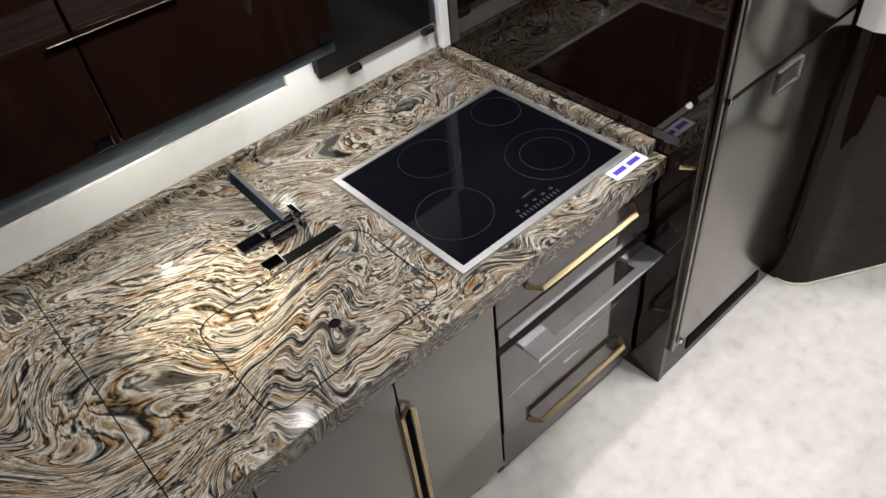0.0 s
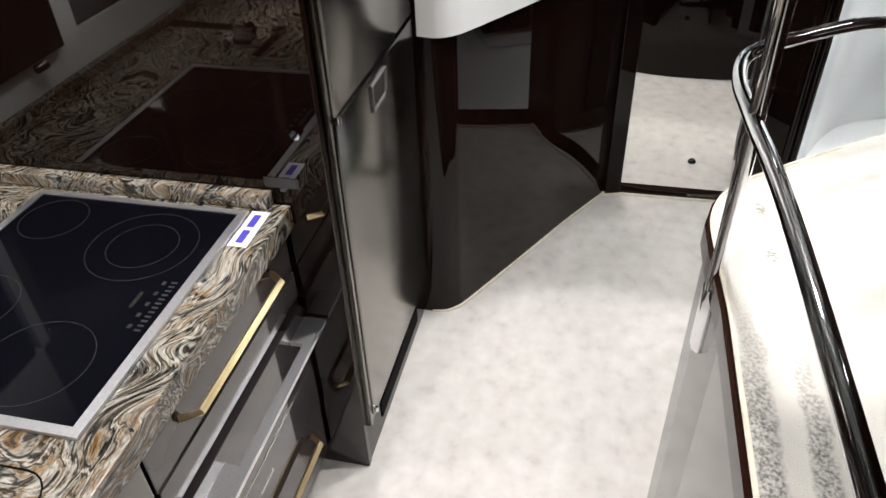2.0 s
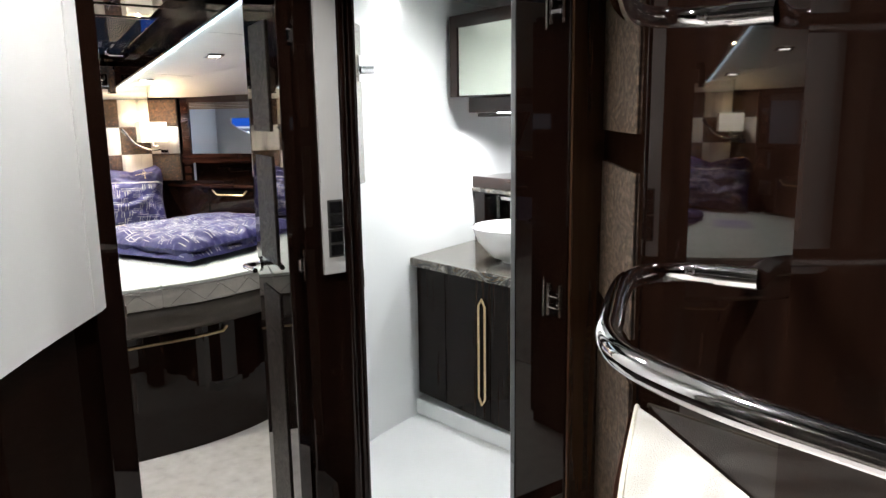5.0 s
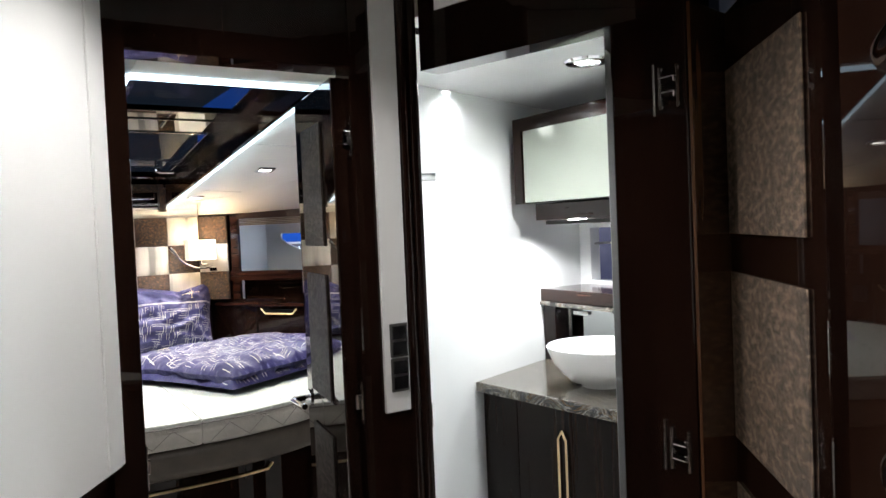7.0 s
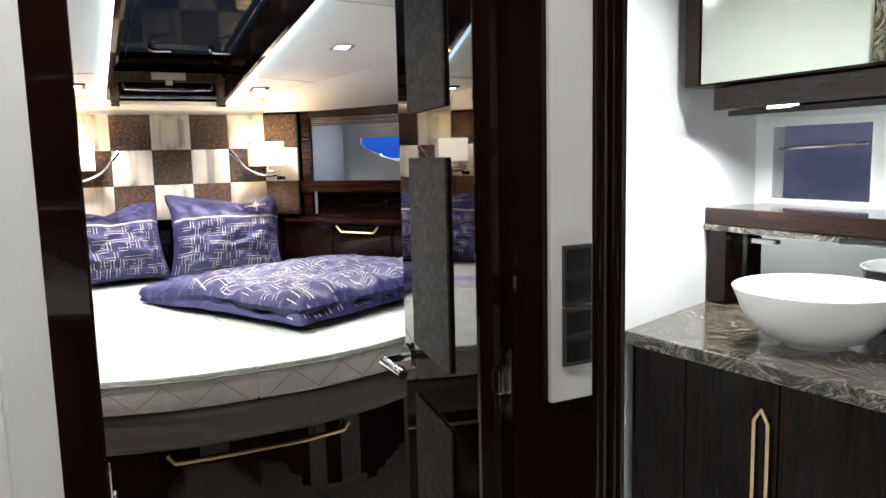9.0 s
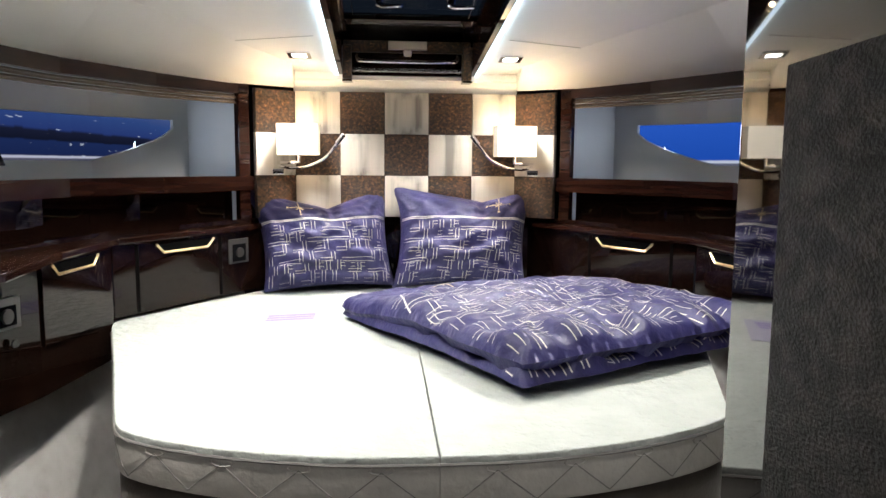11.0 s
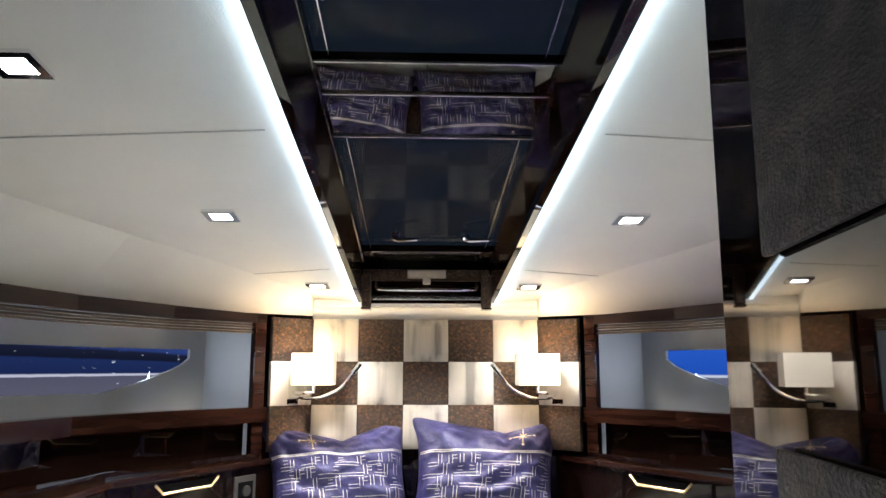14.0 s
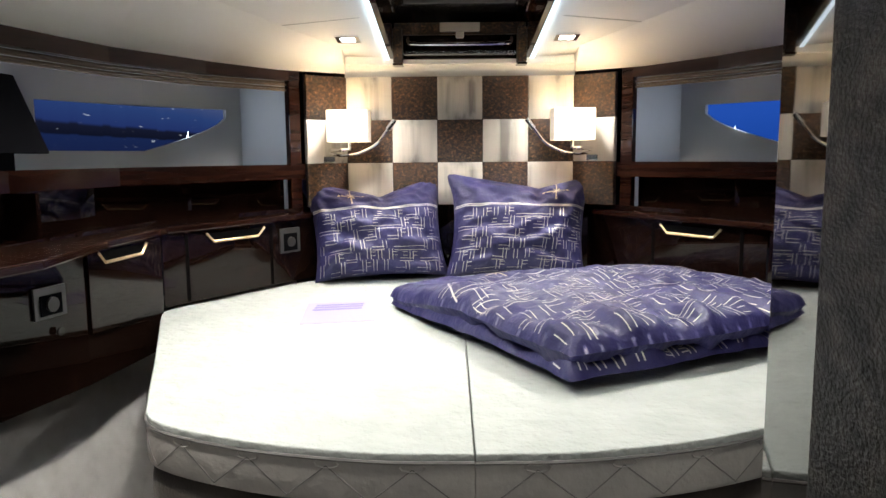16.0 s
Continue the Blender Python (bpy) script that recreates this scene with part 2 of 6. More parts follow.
def dark_streaks(m):
    """Dark speckled streaks beside the deck edge and two small blotches past their ends."""
    b = m.node_tree.nodes["Principled BSDF"]
    pile_ramp = b.inputs["Base Color"].links[0].from_node
    mp = mapped(m, (1, 1, 1))
    warp = node(m, "ShaderNodeTexNoise", Scale=9.0, Detail=3.0)
    wire(m, mp, "Vector", warp, "Vector")
    near = node(m, "ShaderNodeMix")
    near.data_type, near.blend_type = "RGBA", "LINEAR_LIGHT"
    near.inputs["Factor"].default_value = 0.022
    wire(m, mp, "Vector", near, 6)
    wire(m, warp, "Color", near, 7)
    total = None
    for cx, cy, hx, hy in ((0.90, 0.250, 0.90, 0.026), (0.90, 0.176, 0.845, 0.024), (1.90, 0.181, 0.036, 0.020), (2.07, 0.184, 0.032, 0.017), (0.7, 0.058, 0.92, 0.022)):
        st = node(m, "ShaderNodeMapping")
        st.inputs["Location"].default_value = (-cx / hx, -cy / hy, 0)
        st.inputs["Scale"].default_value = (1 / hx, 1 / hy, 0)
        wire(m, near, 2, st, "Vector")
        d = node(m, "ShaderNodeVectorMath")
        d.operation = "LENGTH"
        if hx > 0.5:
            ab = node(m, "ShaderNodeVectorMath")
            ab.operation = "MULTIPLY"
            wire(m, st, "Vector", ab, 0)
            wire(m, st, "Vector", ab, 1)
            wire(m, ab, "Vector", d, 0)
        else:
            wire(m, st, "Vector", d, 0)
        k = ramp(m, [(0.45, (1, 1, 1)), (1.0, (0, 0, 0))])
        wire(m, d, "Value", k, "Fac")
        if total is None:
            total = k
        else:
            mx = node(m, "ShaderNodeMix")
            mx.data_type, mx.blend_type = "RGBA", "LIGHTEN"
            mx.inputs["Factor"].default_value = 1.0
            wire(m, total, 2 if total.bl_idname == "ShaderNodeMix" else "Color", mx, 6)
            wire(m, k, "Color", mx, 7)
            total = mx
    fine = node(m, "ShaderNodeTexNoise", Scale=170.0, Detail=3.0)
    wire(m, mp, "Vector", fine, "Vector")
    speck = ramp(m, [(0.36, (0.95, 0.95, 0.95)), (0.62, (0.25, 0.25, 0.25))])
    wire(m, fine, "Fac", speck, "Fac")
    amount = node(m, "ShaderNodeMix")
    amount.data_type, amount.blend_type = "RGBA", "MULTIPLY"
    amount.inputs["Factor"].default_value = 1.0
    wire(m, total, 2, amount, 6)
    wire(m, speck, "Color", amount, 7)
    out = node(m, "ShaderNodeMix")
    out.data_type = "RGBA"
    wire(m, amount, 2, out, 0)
    wire(m, pile_ramp, "Color", out, 6)
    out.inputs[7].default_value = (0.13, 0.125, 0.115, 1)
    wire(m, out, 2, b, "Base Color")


dark_streaks(DECK)


def stone(name, dark=1.0):
    """Swirled granite: warped bands of cream, ochre, grey and black."""
    m = mat(name, rough=0.13, coat=0.1)
    b = m.node_tree.nodes["Principled BSDF"]
    mp = mapped(m, (1, 1, 1), (0, 0, 20))
    n1 = node(m, "ShaderNodeTexNoise", Scale=1.7, Detail=2.0, Distortion=0.8)
    wire(m, mp, "Vector", n1, "Vector")
    add = node(m, "ShaderNodeMix")
    add.data_type, add.blend_type = "RGBA", "LINEAR_LIGHT"
    add.inputs["Factor"].default_value = 0.33
    wire(m, mp, "Vector", add, 6)
    wire(m, n1, "Color", add, 7)
    st = node(m, "ShaderNodeMapping")
    st.inputs["Scale"].default_value = (0.8, 2.9, 1.6)
    wire(m, add, 2, st, "Vector")
    n2 = node(m, "ShaderNodeTexNoise", Scale=2.7, Detail=5.0, Roughness=0.54, Distortion=1.7)
    wire(m, st, "Vector", n2, "Vector")
    k = dark
    d, g, o, c, w, t = (0.010, 0.010, 0.010), (0.075 * k, 0.07 * k, 0.062 * k), (0.31 * k, 0.195 * k, 0.09 * k), (0.40 * k, 0.385 * k, 0.35 * k), (0.06 + 0.54 * k, 0.06 + 0.52 * k, 0.06 + 0.48 * k), (0.17 * k, 0.14 * k, 0.105 * k)
    cols = [(0.28, d), (0.33, g), (0.36, c), (0.385, d), (0.40, w), (0.428, c), (0.446, o), (0.458, d), (0.468, g), (0.484, w), (0.50, c), (0.512, o), (0.526, c), (0.534, d), (0.544, t), (0.558, w), (0.574, c), (0.584, d), (0.60, g), (0.618, c), (0.635, o), (0.65, d), (0.68, w), (0.72, d)]
    r = ramp(m, cols)
    wire(m, n2, "Fac", r, "Fac")
    n3 = node(m, "ShaderNodeTexNoise", Scale=6.8, Detail=5.0, Roughness=0.6, Distortion=1.6)
    wire(m, st, "Vector", n3, "Vector")
    r3 = ramp(m, [(0.36, (0.10, 0.10, 0.11)), (0.42, (0.9, 0.9, 0.88)), (0.46, (1.1, 1.05, 0.96)), (0.50, (0.55, 0.47, 0.40)), (0.54, (1.15, 1.10, 1.0)), (0.60, (0.35, 0.34, 0.33)), (0.66, (1.0, 0.92, 0.84))])
    wire(m, n3, "Fac", r3, "Fac")
    mx = node(m, "ShaderNodeMix")
    mx.data_type, mx.blend_type = "RGBA", "MULTIPLY"
    mx.inputs["Factor"].default_value = 0.9
    wire(m, r, "Color", mx, 6)
    wire(m, r3, "Color", mx, 7)
    wire(m, mx, 2, b, "Base Color")
    return m


STONE = stone("swirl_granite", 0.64)
STONE_DARK = stone("dark_granite", 0.30)


def hall(name, stops, scale, power):
    """The blue-lit boat hall far outside a window, its light painted as emission."""
    m = mat(name, (0, 0, 0), 1.0)
    b = m.node_tree.nodes["Principled BSDF"]
    mp = mapped(m, scale)
    n = node(m, "ShaderNodeTexNoise", Scale=1.0, Detail=3.0)
    wire(m, mp, "Vector", n, "Vector")
    r = ramp(m, stops)
    wire(m, n, "Fac", r, "Fac")
    wire(m, r, "Color", b, "Emission Color")
    b.inputs["Emission Strength"].default_value = power
    return m


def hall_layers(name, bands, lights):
    """Boat hall in layers: dark below, blue hulls, pale haze above, with bright lamps and reflections, all painted as
    emission.
    """
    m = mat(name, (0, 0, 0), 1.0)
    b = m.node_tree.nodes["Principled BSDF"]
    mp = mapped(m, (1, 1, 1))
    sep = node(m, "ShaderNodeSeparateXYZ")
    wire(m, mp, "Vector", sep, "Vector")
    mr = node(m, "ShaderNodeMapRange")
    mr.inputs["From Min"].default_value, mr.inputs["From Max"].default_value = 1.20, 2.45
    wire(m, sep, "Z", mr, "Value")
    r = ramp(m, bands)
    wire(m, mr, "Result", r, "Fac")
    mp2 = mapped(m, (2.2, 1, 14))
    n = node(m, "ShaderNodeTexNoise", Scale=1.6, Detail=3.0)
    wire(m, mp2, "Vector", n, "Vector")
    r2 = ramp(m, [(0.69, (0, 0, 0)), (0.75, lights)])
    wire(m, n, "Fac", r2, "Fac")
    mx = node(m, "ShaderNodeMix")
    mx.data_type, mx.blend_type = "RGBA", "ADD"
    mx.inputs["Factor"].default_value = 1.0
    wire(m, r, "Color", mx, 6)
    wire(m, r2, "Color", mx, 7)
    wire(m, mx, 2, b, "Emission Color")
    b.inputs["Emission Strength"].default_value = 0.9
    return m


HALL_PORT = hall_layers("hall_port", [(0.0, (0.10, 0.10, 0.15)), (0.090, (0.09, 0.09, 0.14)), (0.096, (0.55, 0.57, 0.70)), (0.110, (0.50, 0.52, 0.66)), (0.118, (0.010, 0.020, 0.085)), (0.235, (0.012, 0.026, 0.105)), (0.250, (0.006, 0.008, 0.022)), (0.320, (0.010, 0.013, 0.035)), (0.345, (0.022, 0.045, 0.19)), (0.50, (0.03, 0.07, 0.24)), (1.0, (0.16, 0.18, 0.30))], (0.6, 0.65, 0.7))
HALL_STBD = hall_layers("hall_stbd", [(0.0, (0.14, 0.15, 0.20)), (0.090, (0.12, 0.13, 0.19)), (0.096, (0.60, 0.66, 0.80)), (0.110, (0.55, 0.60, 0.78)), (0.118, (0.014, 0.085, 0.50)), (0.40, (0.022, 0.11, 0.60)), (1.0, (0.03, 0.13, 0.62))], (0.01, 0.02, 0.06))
HALL_GREY = hall("hall_grey", [(0.4, (0.10, 0.11, 0.21)), (0.6, (0.20, 0.21, 0.33))], (1.2, 1, 3), 0.5)

HALL_ROOF = mat("hall_roof", (0, 0, 0), 1.0)
_b = HALL_ROOF.node_tree.nodes["Principled BSDF"]
_mp = mapped(HALL_ROOF, (1, 1, 1), (90, 0, 90))
_br = node(HALL_ROOF, "ShaderNodeTexBrick", Scale=0.5, Color1=(0.05, 0.075, 0.11, 1), Color2=(0.11, 0.14, 0.18, 1), Mortar=(0.006, 0.008, 0.012, 1))
_br.inputs["Mortar Size"].default_value = 0.05
wire(HALL_ROOF, _mp, "Vector", _br, "Vector")
wire(HALL_ROOF, _br, "Color", _b, "Emission Color")
_b.inputs["Emission Strength"].default_value = 5.0

# ---- mesh helpers ----


def thing(name, label, category, at, group="", kind=""):
    o = new(name)
    o.location = at
    o.empty_display_size = 0.05
    return tagged(o, label, category, group, kind)


def base_of(parent):
    m = Matrix.Identity(4)
    chain = []
    while parent:
        chain.append(parent)
        parent = parent.parent
    for o in reversed(chain):
        m = m @ o.matrix_parent_inverse @ o.matrix_basis
    return m


def part(name, bm, material, parent=None, label="", smooth=False):
    """Links a bmesh, given in world coordinates, as one mesh object, under parent if there is one."""
    me = bpy.data.meshes.new(name)
    bmesh.ops.recalc_face_normals(bm, faces=bm.faces)
    bm.to_mesh(me)
    bm.free()
    me.materials.append(material)
    if smooth:
        for p in me.polygons:
            p.use_smooth = True
        me.set_sharp_from_angle(angle=radians(smooth if smooth is not True else 40))
    o = new(name, me)
    if parent:
        o.parent = parent
        o.matrix_parent_inverse = base_of(parent).inverted()
    return tagged(o, label)


def box(x0, x1, y0, y1, z0, z1, bevel=0.0, bm=None):
    b = bm or bmesh.new()
    made = bmesh.ops.create_cube(b, size=1.0)
    c = Vector(((x0 + x1) / 2, (y0 + y1) / 2, (z0 + z1) / 2))
    for v in made["verts"]:
        v.co = Vector((v.co.x * abs(x1 - x0), v.co.y * abs(y1 - y0), v.co.z * abs(z1 - z0))) + c
    if bevel:
        edges = {e for v in made["verts"] for e in v.link_edges}
        bmesh.ops.bevel(b, geom=list(edges), offset=bevel, segments=2, affect="EDGES", profile=0.6)
    return b


def slab(a, b2, z0, z1, t, bevel=0.0, side=1, bm=None):
    """An upright board between plan points a and b2; its thickness t grows to the left of the way from a to b2 (side 1) or to the right (-1)."""
    b = bm or bmesh.new()
    a, b2 = Vector(a), Vector(b2)
    d = (b2 - a).normalized()
    n = Vector((-d.y, d.x)) * t * side
    return prism([a, b2, b2 + n, a + n], z0, z1, bevel, b)


def prism(poly, z0, z1, bevel=0.0, bm=None, top=None):
    """An upright prism over a plan outline; top, if given, is a function of a plan point for the upper height."""
    b = bm or bmesh.new()
    lo = [b.verts.new((p[0], p[1], z0 if not callable(z0) else z0(p))) for p in poly]
    hi = [b.verts.new((p[0], p[1], top(p) if top else z1)) for p in poly]
    n = len(poly)
    faces = [b.faces.new(lo[::-1]), b.faces.new(hi)]
    for i in range(n):
        faces.append(b.faces.new((lo[i], lo[(i + 1) % n], hi[(i + 1) % n], hi[i])))
    if bevel:
        edges = {e for f in faces for e in f.edges}
        bmesh.ops.recalc_face_normals(b, faces=faces)
        bmesh.ops.bevel(b, geom=list(edges), offset=bevel, segments=2, affect="EDGES", profile=0.6)
    return b


def offset_line(pts, t):
    """The plan line moved by t to its left, mitred."""
    pts = [Vector(p) for p in pts]
    out = []
    for i, p in enumerate(pts):
        d1 = (p - pts[i - 1]).normalized() if i else (pts[1] - p).normalized()
        d2 = (pts[i + 1] - p).normalized() if i < len(pts) - 1 else d1
        n1, n2 = Vector((-d1.y, d1.x)), Vector((-d2.y, d2.x))
        n = (n1 + n2).normalized()
        out.append(p + n * t / max(0.3, n.dot(n1)))
    return out


def run_wall(pts, z0, z1, t, bm=None, top=None):
    """A wall along a plan line, thickness t to its left."""
    b = bm or bmesh.new()
    inner, outer = [Vector(p) for p in pts], offset_line(pts, t)
    rows = []
    for a, o in zip(inner, outer):
        za = top(a) if top else z1
        zb = z0(a) if callable(z0) else z0
        rows.append([b.verts.new((*a, zb)), b.verts.new((*a, za)), b.verts.new((*o, za)), b.verts.new((*o, zb))])
    for r, s in zip(rows, rows[1:]):
        for k in range(4):
            b.faces.new((r[k], r[(k + 1) % 4], s[(k + 1) % 4], s[k]))
    b.faces.new(rows[0])
    b.faces.new(rows[-1][::-1])
    return b


def smooth_line(pts, steps=6):
    """A Catmull-Rom line through the points."""
    pts = [Vector(p) for p in pts]
    ext = [2 * pts[0] - pts[1], *pts, 2 * pts[-1] - pts[-2]]
    out = []
    for i in range(1, len(ext) - 2):
        p0, p1, p2, p3 = ext[i - 1:i + 3]
        for k in range(steps):
            t = k / steps
            out.append(0.5 * (2 * p1 + (p2 - p0) * t + (2 * p0 - 5 * p1 + 4 * p2 - p3) * t * t + (3 * p1 - p0 - 3 * p2 + p3) * t ** 3))
    out.append(pts[-1])
    return out


def tube(pts, r, sides=12, bm=None, closed=False, flat=1.0):
    """A round bar along 3D points; r may be a list."""
    b = bm or bmesh.new()
    pts = [Vector(p) for p in pts]
    rings, up = [], None
    n = len(pts)
    for i, p in enumerate(pts):
        a = pts[i - 1] if i or closed else p
        c = pts[(i + 1) % n] if i < n - 1 or closed else p
        d = (c - a).normalized()
        if up is None:
            up = Vector((0, 0, 1)) if abs(d.z) < 0.9 else Vector((1, 0, 0))
        x = d.cross(up).normalized()
        up = x.cross(d).normalized()
        rr = r[i] if isinstance(r, (list, tuple)) else r
        rings.append([b.verts.new(p + rr * (math.cos(k * math.tau / sides) * x + flat * math.sin(k * math.tau / sides) * up)) for k in range(sides)])
    for i in range(n if closed else n - 1):
        for k in range(sides):
            b.faces.new((rings[i][k], rings[i][(k + 1) % sides], rings[(i + 1) % n][(k + 1) % sides], rings[(i + 1) % n][k]))
    if not closed:
        b.faces.new(rings[0][::-1])
        b.faces.new(rings[-1])
    return b


def turned(profile, at, sides=40, bm=None):
    """A lathe shape: profile of (radius, height) round the upright axis at a place."""
    b = bm or bmesh.new()
    rings = []
    for r, z in profile:
        if r < 1e-5:
            rings.append([b.verts.new((at[0], at[1], at[2] + z))])
        else:
            rings.append([b.verts.new((at[0] + r * math.cos(k * math.tau / sides), at[1] + r * math.sin(k * math.tau / sides), at[2] + z)) for k in range(sides)])
    for a, c in zip(rings, rings[1:]):
        for k in range(sides):
            va = [a[k % len(a)], a[(k + 1) % len(a)]] if len(a) > 1 else [a[0]]
            vc = [c[(k + 1) % len(c)], c[k % len(c)]] if len(c) > 1 else [c[0]]
            b.faces.new(va + vc)
    return b


def disc(at, r0, r1, z1, sides=48, bm=None):
    """A flat ring of small thickness, lying level."""
    return turned([(r0, 0), (r0, z1), (r1, z1), (r1, 0), (r0, 0)] if r0 > 0 else [(0, 0), (0, 0)][:1] + [(r1, 0), (r1, z1), (0, z1)], at, sides, bm)


def arc(cx, cy, r, a0, a1, n=8):
    return [(cx + r * math.cos(radians(a0 + (a1 - a0) * k / n)), cy + r * math.sin(radians(a0 + (a1 - a0) * k / n))) for k in range(n + 1)]


def round_rect(x0, x1, y0, y1, r, n=5):
    return arc(x1 - r, y1 - r, r, 0, 90, n) + arc(x0 + r, y1 - r, r, 90, 180, n) + arc(x0 + r, y0 + r, r, 180, 270, n) + arc(x1 - r, y0 + r, r, 270, 360, n)

# ---- the large structure ----
CEIL_DARK = textured(mat("taupe_ceiling", rough=0.7), [(0.3, (0.10, 0.09, 0.08)), (0.7, (0.14, 0.125, 0.11))], (1, 1, 1), 3, 3)


def struct(name, bm, material, label="", smooth=False, parent=None):
    o = part(name, bm, material, parent, "", smooth)
    return tagged(o, label, "", "", "structure")


tagged(part("floor", prism([(-1.2, 0.25), (2.0, 0.27), (3.0, -0.55), (3.62, -0.22), (3.72, -0.27), (4.32, -0.55), (4.8, -1.7), (6.8, -1.7), (6.8, 2.1), (-1.2, 2.1)], -0.08, 0.0), CARPET), "pale grey woven carpet over galley, lobby and cabin", "floor", "", "structure")
struct("trim", prism(round_rect(3.590, 3.655, -0.10, 0.40, 0.004, 1), 0.0, 0.012), WOOD, "dark door threshold strip")

# galley hull side, behind the worktop
HY = 2.05
for tag, x0, x1, z0, z1 in (("low", -1.2, 2.0, 0.0, 1.058), ("aft", -1.2, 0.25, 1.058, 3.0), ("pier", 1.385, 1.478, 1.058, 3.0), ("top_1", 0.25, 1.385, 1.52, 3.0), ("top_2", 1.478, 2.0, 1.52, 3.0)):
    struct("wall_port_" + tag, box(x0, x1, HY, HY + 0.12, z0, z1), WHITE, "white hull side behind the galley worktop")
w = thing("window_1", "long grey tinted window strip behind the galley", "window", (0.8, HY, 1.085), "", "structure")
part("pane", box(0.25, 1.385, HY + 0.012, HY + 0.022, 1.058, 1.52), GREY_GLASS, w)
w = thing("window_2", "black tinted galley window with small catches", "window", (1.7, HY, 1.085), "", "structure")
part("pane", box(1.482, 1.925, HY - 0.02, HY - 0.004, 1.045, 1.52), BLACK, w)
for cx in (1.60, 1.89):
    part("catch", tube([(cx - 0.02, HY - 0.026, 1.03), (cx + 0.02, HY - 0.026, 1.03)], 0.012, 10), BLACK, w, smooth=True)

# saloon and stair side
# aft wall is out of view, added dark so the gloss wood reflects little
struct("wall_aft", box(-1.3, -1.2, -0.14, 2.2, 0.0, 3.0), WOOD, "unseen aft wall, dark to keep reflections dark")
struct("wall_starboard", run_wall([(-1.2, -0.078), (2.154, -0.078)], 0.957, 3.0, -0.06), WOOD, "dark gloss wood panelling above the side deck")
struct("wall_lobby", run_wall([(2.154, -0.078), (2.50, -0.236)], 0.0, 2.3, -0.06), WOOD, "dark gloss wood wall beside the washroom door")
struct("wall_lobby_back", run_wall([(2.502, -0.238), (2.53, -0.36), (2.90, -0.665)], 0.0, 2.3, -0.05), WOOD, "dark wood wall behind the open washroom door")
PLAT = [(-1.2, 0.262), (1.75, 0.272), (1.92, 0.282), (2.01, 0.283), (2.085, 0.264), (2.15, 0.226), (2.205, 0.165), (2.335, 0.0), (2.495, -0.222)]
deck = PLAT + [(2.44, -0.205), (2.154, -0.076), (-1.2, -0.076)]
struct("wall_deck", prism(PLAT + [(2.44, -0.207), (2.154, -0.080), (-1.2, -0.080)], 0.0, 0.912), TAUPE, "taupe lacquered side of the raised deck")
struct("trim_deck", run_wall([Vector(p) for p in PLAT], 0.892, 0.942, 0.012), WOOD_RED, "wood edge under the deck carpet")
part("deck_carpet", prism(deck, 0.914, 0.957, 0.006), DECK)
tagged(bpy.data.objects["deck_carpet"], "cream carpet on the raised side deck", "carpet", "", "structure")
struct("trim_binding", tube([(p[0], p[1], 0.955) for p in PLAT[:1] + smooth_line([(1.6, 0.271)] + PLAT[1:], 4)], 0.0045, 6), CARPET_TRIM, "sewn binding along the deck carpet", True)

# upper parts and ceilings round the galley and lobby
# saloon ceiling is never seen; its dark tone keeps gloss reflections down
struct("ceiling", box(-1.3, 2.62, -0.4, 2.2, 3.0, 3.1), CEIL_DARK, "unseen saloon ceiling, dark taupe to keep reflections dark")
struct("ceiling_lobby", prism([(2.62, -0.8), (3.72, -0.8), (3.72, 1.3), (2.62, 1.3)], 2.2, 2.3), WHITE, "white lobby ceiling")
struct("wall_header", box(2.56, 2.62, -0.4, 2.2, 2.2, 3.0), WHITE, "white drop above the lobby")

# curved port side of the lobby: dark lower panel, white upper panel
CURVE = smooth_line([(2.668, 1.13), (2.668, 1.02), (2.70, 0.965), (2.76, 0.925), (3.03, 0.777), (3.30, 0.632), (3.59, 0.462)], 6)
struct("wall_lobby_port", run_wall(CURVE, 0.0, 2.2, 0.05), WOOD, "dark gloss wood curved panel by the cabin door", 50)
UP = [Vector((2.672, 1.085))] + [p + Vector((-0.012, -0.022)) for p in CURVE[6:]]
struct("wall_lobby_upper", run_wall(UP, lambda p: 1.040 - 0.026 * (p[0] - 2.67), 2.19, 0.018), WHITE, "white curved upper wall panel", 50)
_e = (UP[-1] - UP[-2]).normalized()
struct("trim_panel_edge", run_wall([UP[-1] - _e * 0.075 + Vector((-0.0025, -0.0045)), UP[-1] - _e * 0.006 + Vector((-0.0025, -0.0045))], 1.022, 2.185, 0.004), WHITE, "white edge strip of the curved upper panel")
struct("baseboard", run_wall([p + Vector((-0.004, -0.007)) for p in CURVE[4:]], 0.0, 0.008, 0.012), CARPET_TRIM, "light carpet binding along the curved panel")

struct("trim_binding_lobby", tube([(3.552, 0.470, 0.002), (3.572, 0.400, 0.002), (3.584, -0.205, 0.002), (3.05, -0.425, 0.002)], 0.0065, 6), CARPET_TRIM, "light sewn binding along the lobby carpet", True)

# cabin bulkhead with its door opening, and the post between the two doors
struct("wall_bulkhead", prism([(3.566, 0.462), (3.573, 0.399), (3.600, 0.399), (3.600, 0.48), (3.582, 0.48)], 0.0, 2.2, 0.003), WOOD, "dark gloss door post")
struct("wall_bulkhead_top", slab((3.60, 0.455), (3.60, -0.103), 1.852, 2.2, 0.09, 0.004), WOOD, "dark gloss header over the cabin door")
struct("wall_post", prism([(3.603, -0.104), (3.69, -0.104), (3.69, -0.25), (3.655, -0.30), (3.603, -0.292)], 0.0, 2.2, 0.006), WOOD, "dark gloss post between cabin and washroom doors")
